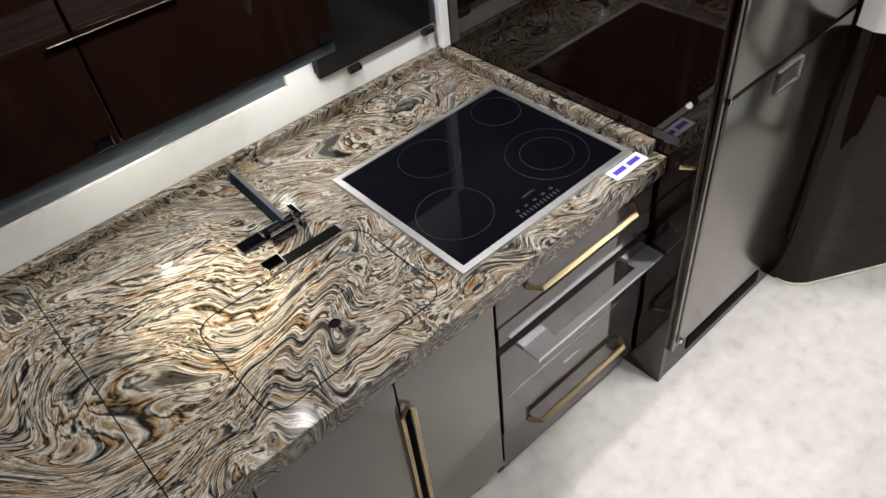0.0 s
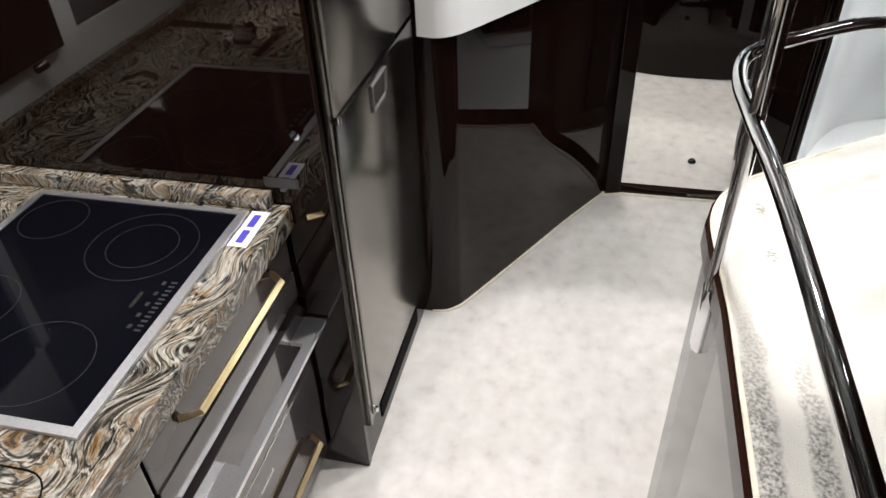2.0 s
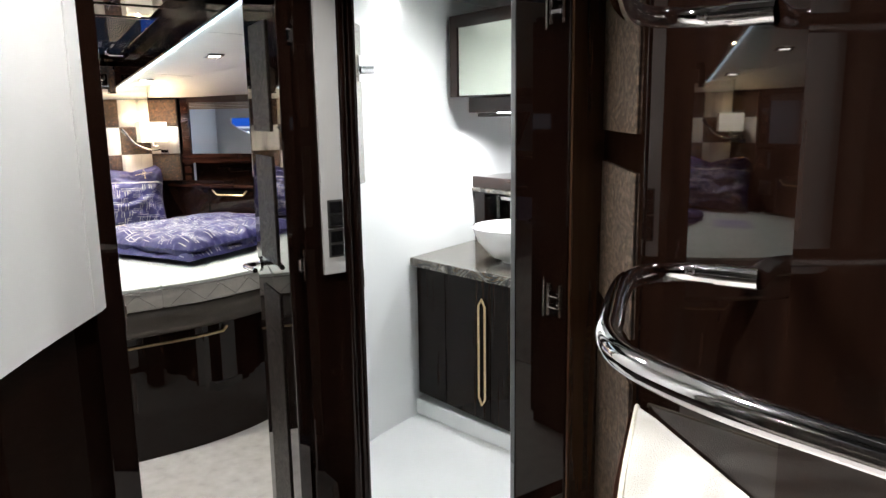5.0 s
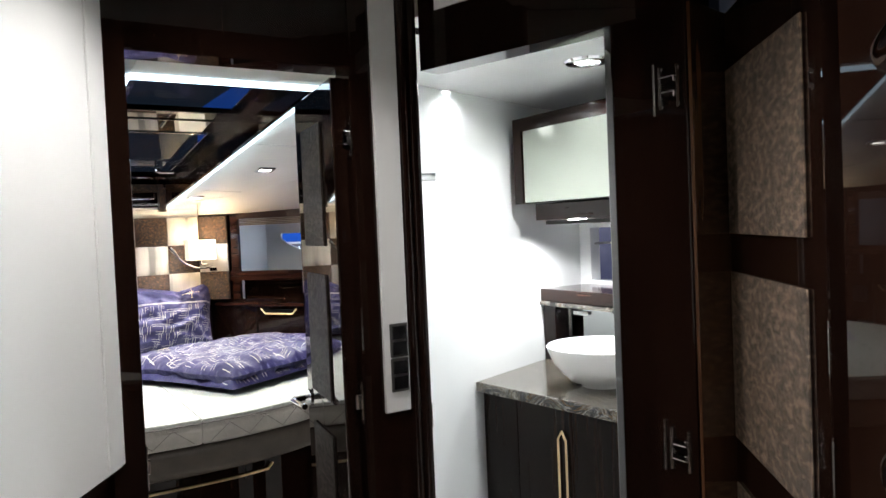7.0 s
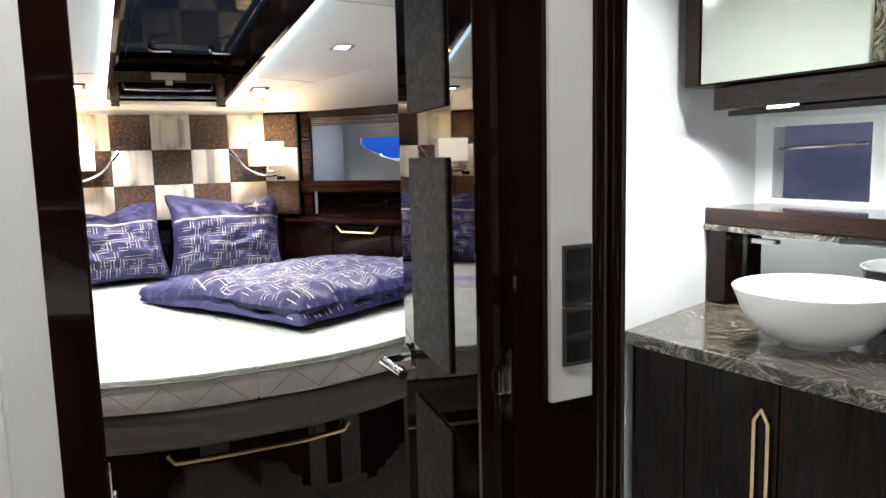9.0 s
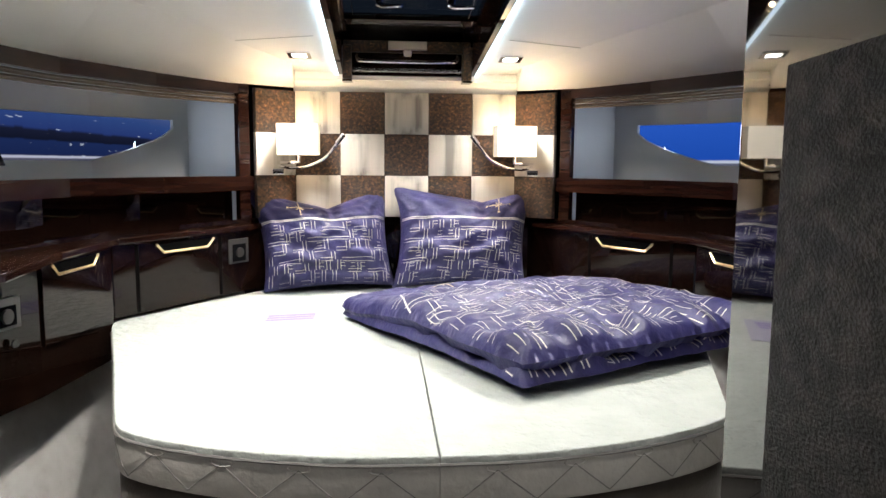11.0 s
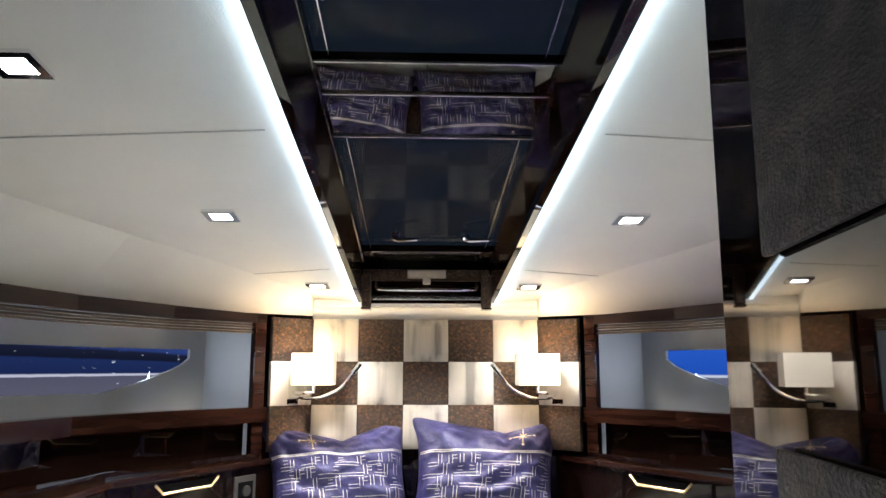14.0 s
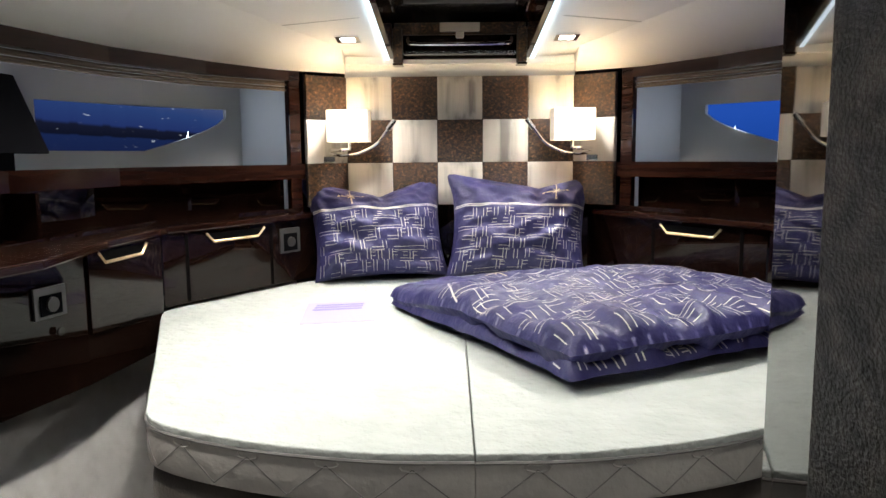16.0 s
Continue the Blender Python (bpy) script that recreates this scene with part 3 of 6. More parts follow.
for py in (-0.245, -0.276):
    struct("trim_post", tube([(3.604, py, 0.0), (3.604, py, 2.2)], 0.015, 14), WOOD, "rounded dark gloss bead on the door post", True)
b = box(3.602, 3.76, 0.47, 1.75, 0.0, 2.15)
struct("wall_cabin_aft", b, WOOD, "dark wood aft cabin bulkhead")

# washroom shell
A, B = Vector((3.60, -0.30)), Vector((3.0, -0.47))
struct("wall_bath_header", slab(A, B, 1.86, 2.2, 0.07), WOOD, "dark header over the washroom door")
struct("trim_sill", slab((3.585, -0.225), (3.05, -0.445), 0.0, 0.055, 0.07), WOOD, "dark raised threshold of the washroom")
struct("floor_bath", prism([(3.62, -0.27), (4.40, -0.62), (4.80, -2.0), (2.7, -2.0), (3.02, -0.53)], -0.05, 0.045), WHITE_GLOSS, "white moulded washroom floor")
BW = smooth_line([(3.63, -0.295), (4.05, -0.47), (4.32, -0.66), (4.45, -0.95), (4.56, -1.28), (4.66, -1.55), (4.73, -1.92)], 5)
struct("wall_bath_fore", run_wall(BW, 0.0, 2.1, 0.045), WHITE_GLOSS, "white gloss washroom wall", 60)
b = bmesh.new()
box(2.6, 4.75, -1.90, -1.84, 0.0, 1.175, 0, b)
box(2.6, 4.75, -1.90, -1.84, 1.43, 2.1, 0, b)
box(4.64, 4.75, -1.90, -1.84, 1.175, 1.43, 0, b)
box(3.95, 4.27, -1.90, -1.84, 1.175, 1.43, 0, b)
box(2.6, 3.45, -1.90, -1.84, 1.175, 1.43, 0, b)
struct("wall_bath_hull", b, WHITE_GLOSS, "white washroom hull side with window openings")
struct("wall_bath_aft", run_wall([(3.10, -0.60), (2.80, -1.9)], 0.0, 2.1, -0.05), WHITE_GLOSS, "white washroom aft wall")
struct("ceiling_bath", prism([(3.62, -0.30), (4.40, -0.62), (4.80, -2.0), (2.7, -2.0), (2.94, -0.44)], 2.0, 2.06), WHITE_GLOSS, "white gloss washroom ceiling")

# cabin shell
SIDE = [(6.565, 0.63), (6.28, 0.90), (5.95, 1.09), (5.55, 1.20), (5.10, 1.28), (4.50, 1.36), (3.76, 1.42)]
HULL = [(6.90, 0.72), (6.40, 1.18), (5.95, 1.42), (5.40, 1.58), (4.60, 1.68), (3.76, 1.72)]


def mirrored(pts, s):
    return [(p[0], s * p[1]) for p in pts]


def hull_side(s, hole):
    """The hull lining outside the side windows, with one portlight hole through it."""
    tag = "port" if s > 0 else "starboard"
    pts = [Vector(p) for p in mirrored(HULL, s)]
    if s < 0:
        pts = pts[:3] + [Vector((5.40, -1.58)), Vector((4.84, -1.62)), Vector((4.84, -1.66))]
    # run along the line, leaving the hole between two lengths and two heights
    b = bmesh.new()
    k = []
    for i, p in enumerate(pts):
        k.append(p)
    length = [0.0]
    for p, q in zip(k, k[1:]):
        length.append(length[-1] + (q - p).length)

    def at(d):
        for i in range(len(k) - 1):
            if d <= length[i + 1] + 1e-6:
                return k[i].lerp(k[i + 1], (d - length[i]) / max(1e-6, length[i + 1] - length[i]))
        return k[-1]

    def lower(d):
        (d0, d1) = hole
        f = max(0.0, min(1.0, (d - d0) / 0.34))
        return 1.430 - 0.131 * (f ** 0.7)

    def upper(d):
        return 1.465

    ds = sorted({0.0, *[hole[0] + (hole[1] - hole[0]) * i / 24 for i in range(25)], *length[1:]})
    for d0, d1 in zip(ds, ds[1:]):
        inside = hole[0] - 1e-6 <= d0 and d1 <= hole[1] + 1e-6
        p, q = at(d0), at(d1)
        quads = [(1.05, 1.05, lower(d0), lower(d1)), (upper(d0), upper(d1), 1.75, 1.75)] if inside else [(1.05, 1.05, 1.75, 1.75)]
        for z0, z1, z2, z3 in quads:
            out = (q - p).normalized()
            n = Vector((out.y, -out.x)) * 0.02 * s
            lo = [b.verts.new((*p, z0)), b.verts.new((*q, z1)), b.verts.new((*q, z3)), b.verts.new((*p, z2))]
            hi = [b.verts.new((*(p + n), z0)), b.verts.new((*(q + n), z1)), b.verts.new((*(q + n), z3)), b.verts.new((*(p + n), z2))]
            b.faces.new(lo)
            b.faces.new(hi[::-1])
            for i in range(4):
                b.faces.new((lo[i], hi[i], hi[(i + 1) % 4], lo[(i + 1) % 4]))
    bmesh.ops.remove_doubles(b, verts=b.verts, dist=0.0005)
    struct("wall_hull_" + tag, b, GREY_HULL, "pale grey hull lining with a long pointed portlight")
    pane = bmesh.new()
    for d0, d1 in zip(ds, ds[1:]):
        if hole[0] - 1e-6 <= d0 and d1 <= hole[1] + 1e-6:
            p, q = at(d0), at(d1)
            out = (q - p).normalized()
            n = Vector((out.y, -out.x)) * 0.012 * s
            p, q = p + n, q + n
            vs = [pane.verts.new((*p, lower(d0) - 0.01)), pane.verts.new((*q, lower(d1) - 0.01)), pane.verts.new((*q, 1.475)), pane.verts.new((*p, 1.475))]
            pane.faces.new(vs)
    wdw = thing("window_hull_" + tag, "long pointed portlight in the hull lining", "window", (*at(sum(hole) / 2), 1.4), "", "structure")
    o = part("pane", pane, GLASS, wdw)
    o.visible_shadow = False


GLASS = mat("window_glass", (1, 1, 1), 0.02)
GLASS.node_tree.nodes["Principled BSDF"].inputs["Transmission Weight"].default_value = 1.0
GLASS.node_tree.nodes["Principled BSDF"].inputs["IOR"].default_value = 1.01
hull_side(1, (0.34, 1.10))
hull_side(-1, (0.38, 1.25))
# flat boards that glow by themselves, with the hall's light in their colour
struct("backdrop_fore", box(17.0, 17.02, -9.0, 9.0, 2.6, 12.0), HALL_ROOF, "dim blue grey hall structure above the deck")
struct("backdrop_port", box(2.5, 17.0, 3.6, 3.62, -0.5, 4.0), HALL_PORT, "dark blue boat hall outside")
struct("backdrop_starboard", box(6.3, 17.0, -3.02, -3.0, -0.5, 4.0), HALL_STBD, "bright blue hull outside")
struct("backdrop_bath", box(2.5, 6.1, -2.62, -2.60, -0.5, 4.0), HALL_GREY, "blue grey hall outside the washroom")

for s, tag in ((1, "port"), (-1, "starboard")):
    side = mirrored(SIDE, s) if s > 0 else mirrored(SIDE, s)[:4] + [(4.84, -1.30)]
    t = -0.03 * s
    b = bmesh.new()
    run_wall(side, 1.566, 1.628, t, b)
    struct("trim_window_top_" + tag, b, SATIN_WOOD, "dark red brown rail over the side window")
    struct("trim_window_sill_" + tag, run_wall(mirrored([(p[0], p[1] - 0.012) for p in SIDE], s) if s > 0 else [(p[0], p[1] + 0.012) for p in side], 1.185, 1.243, t * 2, None), WOOD_RED, "red brown gloss sill board under the side window")
    struct("wall_niche_" + tag, run_wall([(p[0], p[1] + s * 0.075) for p in side], 0.95, 1.20, t), WOOD, "dark niche back above the shelf")
    struct("trim_window_post_" + tag, slab(side[0], Vector(side[0]).lerp(Vector(side[1]), 0.13), 1.03, 1.60, 0.03, 0.003, -s), WOOD_RED, "red brown gloss window post")
    struct("wall_reveal_" + tag, slab((6.575, s * 0.655), (6.705, s * 0.915), 1.05, 1.75, 0.02, 0, -s), GREY_HULL, "pale grey fore end of the window recess")
    lower = bmesh.new()
    for p, q in zip(side, side[1:]):
        lower.faces.new([lower.verts.new((x, y, z)) for x, y, z in ((p[0], p[1] + s * 0.06, 0.80), (q[0], q[1] + s * 0.06, 0.80), (q[0], q[1] - s * 0.22, 0.0), (p[0], p[1] - s * 0.22, 0.0))])
    bmesh.ops.remove_doubles(lower, verts=lower.verts, dist=0.0005)
    o = struct("wall_under_" + tag, lower, CARPET, "grey carpet lining on the sloping hull below the cabinets")
    o.modifiers.new("thick", "SOLIDIFY").thickness = 0.02
    # pleated blind gathered at the top of the window
    bl = bmesh.new()
    inner = [Vector((p[0], p[1] + s * 0.018)) for p in side]
    for i in range(5):
        run_wall([p + Vector((0, s * 0.012 * (i % 2))) for p in inner], 1.526 + i * 0.010, 1.5335 + i * 0.010, -0.012 * s, bl)
    tagged(part("window_blind", bl, BLIND), "brown pleated blind gathered at the window top", "blind")

struct("wall_head", box(6.712, 6.78, -0.70, 0.70, 0.0, 1.75), WOOD, "dark wood head bulkhead behind the bed")
struct("wall_cabin_starboard", run_wall([(3.695, -0.262), (4.07, -0.415), (4.36, -0.62), (4.50, -0.93), (4.70, -1.5), (4.84, -1.75)], 0.0, 2.1, -0.02), WOOD, "dark wood cabin wall beside the washroom")

# cabin ceiling: two main panels, two sloping side panels, the front fascia and the hatch trunk
HW = 0.285


def side_edge(x):
    """Height of the headliner's lower edge over the side windows."""
    return 1.612 + 0.015 * min(1.0, max(0.0, (6.60 - x) / 0.4))


for s in (1, -1):
    crease = [(6.52, 0.458), (6.30, 0.575), (6.05, 0.70), (5.75, 0.868), (5.40, 1.06), (3.70, 1.25)]
    outer = [(6.66, 0.475), (6.50, 0.70), (6.28, 0.91), (5.95, 1.10), (5.50, 1.22), (3.70, 1.43)]
    if s < 0:
        crease = [(6.52, 0.458), (6.30, 0.575), (6.05, 0.70), (5.75, 0.868), (5.40, 1.06), (4.86, 1.22)]
        outer = [(6.66, 0.475), (6.50, 0.70), (6.28, 0.91), (5.95, 1.10), (5.50, 1.22), (4.86, 1.30)]
    b = bmesh.new()
    strip = [(6.70, HW), (6.46, HW), (6.12, HW), (5.81, HW), (5.43, HW), (5.0, HW), (3.70 if s > 0 else 4.86, HW)]
    fore = [(6.66, 0.47)] + crease
    if s < 0:
        strip += [(4.70, HW), (4.50, HW), (4.36, HW), (4.07, HW), (3.70, HW)]
        fore += [(4.62, 1.22), (4.49, 0.92), (4.35, 0.62), (4.07, 0.42), (3.70, HW + 0.002)]
    for (p, q), (u, v) in zip(zip(strip, strip[1:]), zip(fore, fore[1:])):
        vs = [b.verts.new((x, s * y, cabin_ceiling(x))) for x, y in (p, q, v, u)]
        b.faces.new(vs)
    for (p, q), (u, v) in zip(zip(crease, crease[1:]), zip(outer, outer[1:])):
        vs = [b.verts.new((p[0], s * p[1], cabin_ceiling(p[0]))), b.verts.new((q[0], s * q[1], cabin_ceiling(q[0]))), b.verts.new((v[0], s * v[1], side_edge(v[0]))), b.verts.new((u[0], s * u[1], side_edge(u[0])))]
        b.faces.new(vs)
    vs = [b.verts.new((6.66, s * 0.47, cabin_ceiling(6.66))), b.verts.new((6.52, s * 0.458, cabin_ceiling(6.52))), b.verts.new((6.66, s * 0.475, side_edge(6.66)))]
    b.faces.new(vs)
    bmesh.ops.remove_doubles(b, verts=b.verts, dist=0.0005)
    bmesh.ops.recalc_face_normals(b, faces=b.faces)
    o = struct("ceiling_cabin_" + ("port" if s > 0 else "starboard"), b, HEADLINER, "cream headliner with sloping side panel", 9)
    sol = o.modifiers.new("thick", "SOLIDIFY")
    sol.thickness, sol.offset = 0.03, 0
    # panel seams
    for sx in (6.13, 5.03):
        y1 = 0.61 if sx > 6 else 1.13
        struct("trim_seam", prism([(sx, s * (HW + 0.05)), (sx + 0.004, s * (HW + 0.05)), (sx + 0.084, s * y1), (sx + 0.08, s * y1)], lambda p: cabin_ceiling(p[0]) - 0.0165, 0, 0, None, lambda p: cabin_ceiling(p[0]) - 0.0145), SEAM, "panel seam in the headliner")
    led = bmesh.new()
    run_wall([(6.69, s * (HW - 0.002)), (4.23, s * (HW - 0.002))], lambda p: cabin_ceiling(p[0]) - 0.025, 0, -s * 0.014, led, lambda p: cabin_ceiling(p[0]) - 0.016)
    tagged(part("led_strip", led, LED), "glowing cool white light strip beside the hatch", "light strip", "hatch light strips")
struct("trim_fascia", prism([(6.70, -0.47), (6.70, 0.47), (6.715, 0.47), (6.715, -0.47)], 1.592, 1.70), HEADLINER, "cream strip above the padded headboard")
struct("ceiling_fascia", box(6.66, 6.72, -0.47, 0.47, 1.64, 1.70), HEADLINER, "cream front edge of the headliner")


def trunk_top(p):
    return 1.80 + 0.12 * (6.30 - p[0]) + 0.02


# hatch trunk
for s in (1, -1):
    b = bmesh.new()
    run_wall([(6.66, s * HW), (4.25, s * HW)], lambda p: cabin_ceiling(p[0]) - 0.022, 0, s * 0.022, b, lambda p: trunk_top(p) + 0.05)
    struct("trim_trunk_" + ("port" if s > 0 else "starboard"), b, WOOD, "dark gloss side of the hatch trunk")
    b = bmesh.new()
    run_wall([(6.34, s * (HW - 0.022)), (4.28, s * (HW - 0.022))], lambda p: trunk_top(p) - 0.035, 0, s * 0.03, b, lambda p: trunk_top(p))
    struct("trim_rail_" + ("port" if s > 0 else "starboard"), b, WOOD, "dark blind guide of the hatch")
    wires = tube([(6.3, s * 0.205, trunk_top((6.3,)) - 0.012), (4.31, s * 0.205, trunk_top((4.31,)) - 0.012)], 0.0016, 6)
    tagged(part("blind_cord", wires, STEEL), "thin steel cord of the hatch blind", "cord", "hatch cords")
struct("trim_trunk_fore", box(6.64, 6.668, -HW + 0.02, HW - 0.02, 1.655, 1.86), WOOD, "dark front of the hatch trunk")
hatch = thing("hatch_window", "dark glazed deck hatch with black frame", "hatch", (5.2, 0, 2.0))
b = bmesh.new()
prism([(6.32, -0.27), (6.32, 0.27), (4.27, 0.27), (4.27, -0.27)], lambda p: trunk_top(p), 0, 0, b, lambda p: trunk_top(p) + 0.012)
part("glass", b, HATCH_GLASS, hatch)
for fx in (6.31, 4.34):
    b = bmesh.new()
    prism([(fx, -0.262), (fx, 0.262), (fx - 0.06, 0.262), (fx - 0.06, -0.262)], lambda p: trunk_top(p) - 0.02, 0, 0, b, lambda p: trunk_top(p) - 0.002)
    part("frame", b, WOOD, hatch)
b = bmesh.new()
prism([(5.275, -0.262), (5.275, 0.262), (4.96, 0.262), (4.96, -0.262)], lambda p: trunk_top(p) - 0.022, 0, 0, b, lambda p: trunk_top(p) - 0.002)
part("cross_panel", b, DOOR_WOOD, hatch, "dark gloss panel between the two panes")
for fx in (5.283, 5.082, 4.957):
    b = bmesh.new()
    prism([(fx, -0.255), (fx, 0.255), (fx - 0.005, 0.255), (fx - 0.005, -0.255)], lambda p: trunk_top(p) - 0.027, 0, 0, b, lambda p: trunk_top(p) - 0.0225)
    part("edge_strip", b, STEEL, hatch)
for ly in (0.112, -0.128):
    lz = trunk_top((6.08,))
    part("latch", tube([(6.08, ly, lz - 0.002), (6.08, ly, lz - 0.022), (6.072, ly - 0.012, lz - 0.03), (6.05, ly - 0.075, lz - 0.032)], [0.014, 0.012, 0.008, 0.006], 10), CHROME, hatch, "chrome hatch latch", smooth=True)
part("soffit", prism([(6.655, -0.26), (6.655, 0.26), (6.34, 0.26), (6.34, -0.26)], 1.83, 1.85), BLACK, hatch)
part("fore_board", box(6.600, 6.624, -0.258, 0.258, 1.744, 1.790, 0.004), BRONZE_TILE, hatch, "bronze leather board")
part("catch", box(6.578, 6.598, -0.078, 0.078, 1.752, 1.786, 0.004), CREAM_TILE, hatch)
part("catch_tongue", box(6.570, 6.590, -0.016, 0.016, 1.726, 1.750, 0.006), CREAM_TILE, hatch)
tray = smooth_line([(6.63, -0.205, 1.738), (6.60, -0.20, 1.716), (6.585, -0.17, 1.706), (6.585, 0.0, 1.704), (6.585, 0.17, 1.706), (6.60, 0.20, 1.716), (6.63, 0.205, 1.738)], 5)
part("handle_bar", tube(tray, 0.008, 10), CHROME, hatch, "chrome blind bar", smooth=True)
part("blind_bar", box(6.585, 6.61, -0.222, 0.222, 1.664, 1.680, 0.004), STEEL, hatch)
for sy in (1, -1):
    part("end_block", box(6.585, 6.652, sy * 0.226, sy * 0.262, 1.636, 1.770, 0.005), BRONZE_TILE, hatch, "bronze leather end block")
    part("end_cap", box(6.583, 6.654, sy * 0.224, sy * 0.264, 1.626, 1.634, 0.002), WOOD_RED, hatch)
struct("wall_cabin_closing", box(3.70, 3.76, -0.4, 1.75, 2.0, 2.4), WOOD, "dark closing above the cabin door")
struct("trim_trunk_aft", prism([(4.246, -HW - 0.02), (4.246, HW + 0.02), (4.268, HW + 0.02), (4.268, -HW - 0.02)], lambda p: cabin_ceiling(p[0]) - 0.022, 0, 0, None, lambda p: trunk_top(p) + 0.05), WOOD, "dark aft end of the hatch trunk")
struct("ceiling_cabin_aft", prism([(3.70, -HW + 0.001), (3.70, HW - 0.001), (4.244, HW - 0.001), (4.244, -HW + 0.001)], lambda p: cabin_ceiling(p[0]) - 0.015, 0, 0, None, lambda p: cabin_ceiling(p[0]) + 0.015), HEADLINER, "cream headliner between the door and the hatch")
led = prism([(4.216, -HW), (4.216, HW), (4.242, HW), (4.242, -HW)], lambda p: cabin_ceiling(p[0]) - 0.026, 0, 0, None, lambda p: cabin_ceiling(p[0]) - 0.0155)
tagged(part("led_strip", led, LED), "glowing cool white light strip across the aft end of the hatch", "light strip", "hatch light strips")


def downlight(x, y, z, slope, label, round_frame=False, cool=False):
    d = thing("downlight", label, "ceiling light", (x, y, z), "downlights")
    if round_frame:
        part("ring", turned([(0.042, -0.001), (0.048, -0.010), (0.072, -0.008), (0.078, 0.0), (0.042, 0.0)], (x, y, z), 32), CHROME, d, smooth=True)
        part("lens", turned([(0.0, -0.004), (0.042, -0.004), (0.042, 0.0)], (x, y, z), 24), BULB_COOL if cool else BULB, d)
    else:
        b = bmesh.new()
        for x0, x1, y0, y1 in ((-0.042, 0.042, 0.026, 0.042), (-0.042, 0.042, -0.042, -0.026), (-0.042, -0.026, -0.026, 0.026), (0.026, 0.042, -0.026, 0.026)):
            prism([(x + x0, y + y0), (x + x1, y + y0), (x + x1, y + y1), (x + x0, y + y1)], lambda p: z - 0.006 - slope * (p[0] - x), 0, 0, b, lambda p: z + 0.001 - slope * (p[0] - x))
        part("frame", b, CHROME, d)
        b = prism(round_rect(x - 0.026, x + 0.026, y - 0.026, y + 0.026, 0.006, 2), lambda p: z - 0.003 - slope * (p[0] - x), 0, 0, None, lambda p: z + 0.0 - slope * (p[0] - x))
        part("lens", b, BULB_COOL if cool else BULB, d)
    return d


for lx, ly in ((5.557, 0.555), (5.557, -0.537), (6.377, 0.409), (6.377, -0.384), (4.79, 0.685)):
    downlight(lx, ly, cabin_ceiling(lx) - 0.016, CEIL_B, "square chrome downlight in the cream headliner, lit")
for lx, ly, r in ((4.45, -0.90, False), (3.82, -1.08, True)):
    downlight(lx, ly, 1.999, 0.0, "lit chrome downlight in the white washroom ceiling", r, True)

# ---- small shared makers ----


def ring_handle(cx, z0, z1, w, y, ny, parent, name="handle"):
    """A long six-sided brass pull on an x-wise front at y, standing out towards ny."""
    h = w * 0.75
    loop = [(cx - w / 2, z0 + h), (cx, z0), (cx + w / 2, z0 + h), (cx + w / 2, z1 - h), (cx, z1), (cx - w / 2, z1 - h)]
    b = tube([(x, y + ny * 0.012, z) for x, z in loop], 0.0055, 4, None, True)
    part(name, b, BRASS, parent, "brass pull shaped as a long hexagon")
    part("recess", box(cx - w / 2 + 0.006, cx + w / 2 - 0.006, y + ny * 0.002, y + ny * 0.004, z0 + h, z1 - h), RUBBER, parent)


def bar_handle(x0, x1, y, z, parent, mt=None):
    b = bmesh.new()
    vs = [(x0, y, z), (x0 + 0.022, y - 0.032, z), (x1 - 0.022, y - 0.032, z), (x1, y, z)]
    tube(vs, 0.0095, 4, b)
    part("handle", b, mt or BRASS, parent, "brushed brass bar handle")


def front(a, b2, z0, z1, parent, material, name="drawer_front", t=0.02, side=-1):
    return part(name, slab(a, b2, z0, z1, t, 0.002, side), material, parent)


# ---- galley ----
FY = 1.19
cab = thing("sink_cabinet", "taupe mirror-lacquered sink cabinet under the granite worktop", "cabinet", (0.8, 1.6, 0))
part("body", box(0.32, 1.338, FY + 0.022, 2.04, 0.09, 0.858), WOOD, cab)
part("plinth", box(0.32, 1.338, FY + 0.05, 2.04, 0.0, 0.088), WOOD, cab)
for x0, x1 in ((0.33, 0.672), (0.676, 1.028), (1.033, 1.336)):
    d = part("door", box(x0, x1, FY, FY + 0.02, 0.095, 0.856, 0.0015), OLIVE, cab, "taupe lacquered door")
ring_handle(1.045, 0.16, 0.735, 0.034, FY, -1, cab)
ring_handle(0.664, 0.16, 0.735, 0.034, FY, -1, cab)

oven_cab = thing("oven_cabinet", "taupe drawer cabinet with built-in oven, closed", "cabinet", (1.65, 1.6, 0))
part("body", box(1.342, 1.962, FY + 0.022, 2.04, 0.07, 0.858), WOOD, oven_cab)
part("plinth", box(1.342, 1.962, FY + 0.03, 2.04, 0.0, 0.068), WOOD, oven_cab)
d = part("drawer", box(1.344, 1.955, FY, FY + 0.02, 0.738, 0.856, 0.0015), TAUPE, oven_cab)
bar_handle(1.45, 1.86, FY, 0.805, d)
d = part("drawer", box(1.344, 1.955, FY, FY + 0.02, 0.075, 0.252, 0.0015), TAUPE, oven_cab)
bar_handle(1.45, 1.88, FY, 0.225, d)
oven = thing("oven", "black glass built-in oven with steel handle", "oven", (1.65, FY, 0.26))
part("door_glass", box(1.345, 1.954, FY - 0.004, FY + 0.018, 0.256, 0.632, 0.002), mat("oven_glass", (0.035, 0.028, 0.03), 0.06, 0, 0.6), oven)
part("panel", box(1.345, 1.954, FY - 0.003, FY + 0.018, 0.662, 0.735, 0.002), mat("oven_panel", (0.05, 0.042, 0.04), 0.1, 0, 0.5), oven)
part("trim", box(1.345, 1.954, FY - 0.006, FY + 0.018, 0.634, 0.660, 0.002), HOB_STEEL, oven)
hb = bmesh.new()
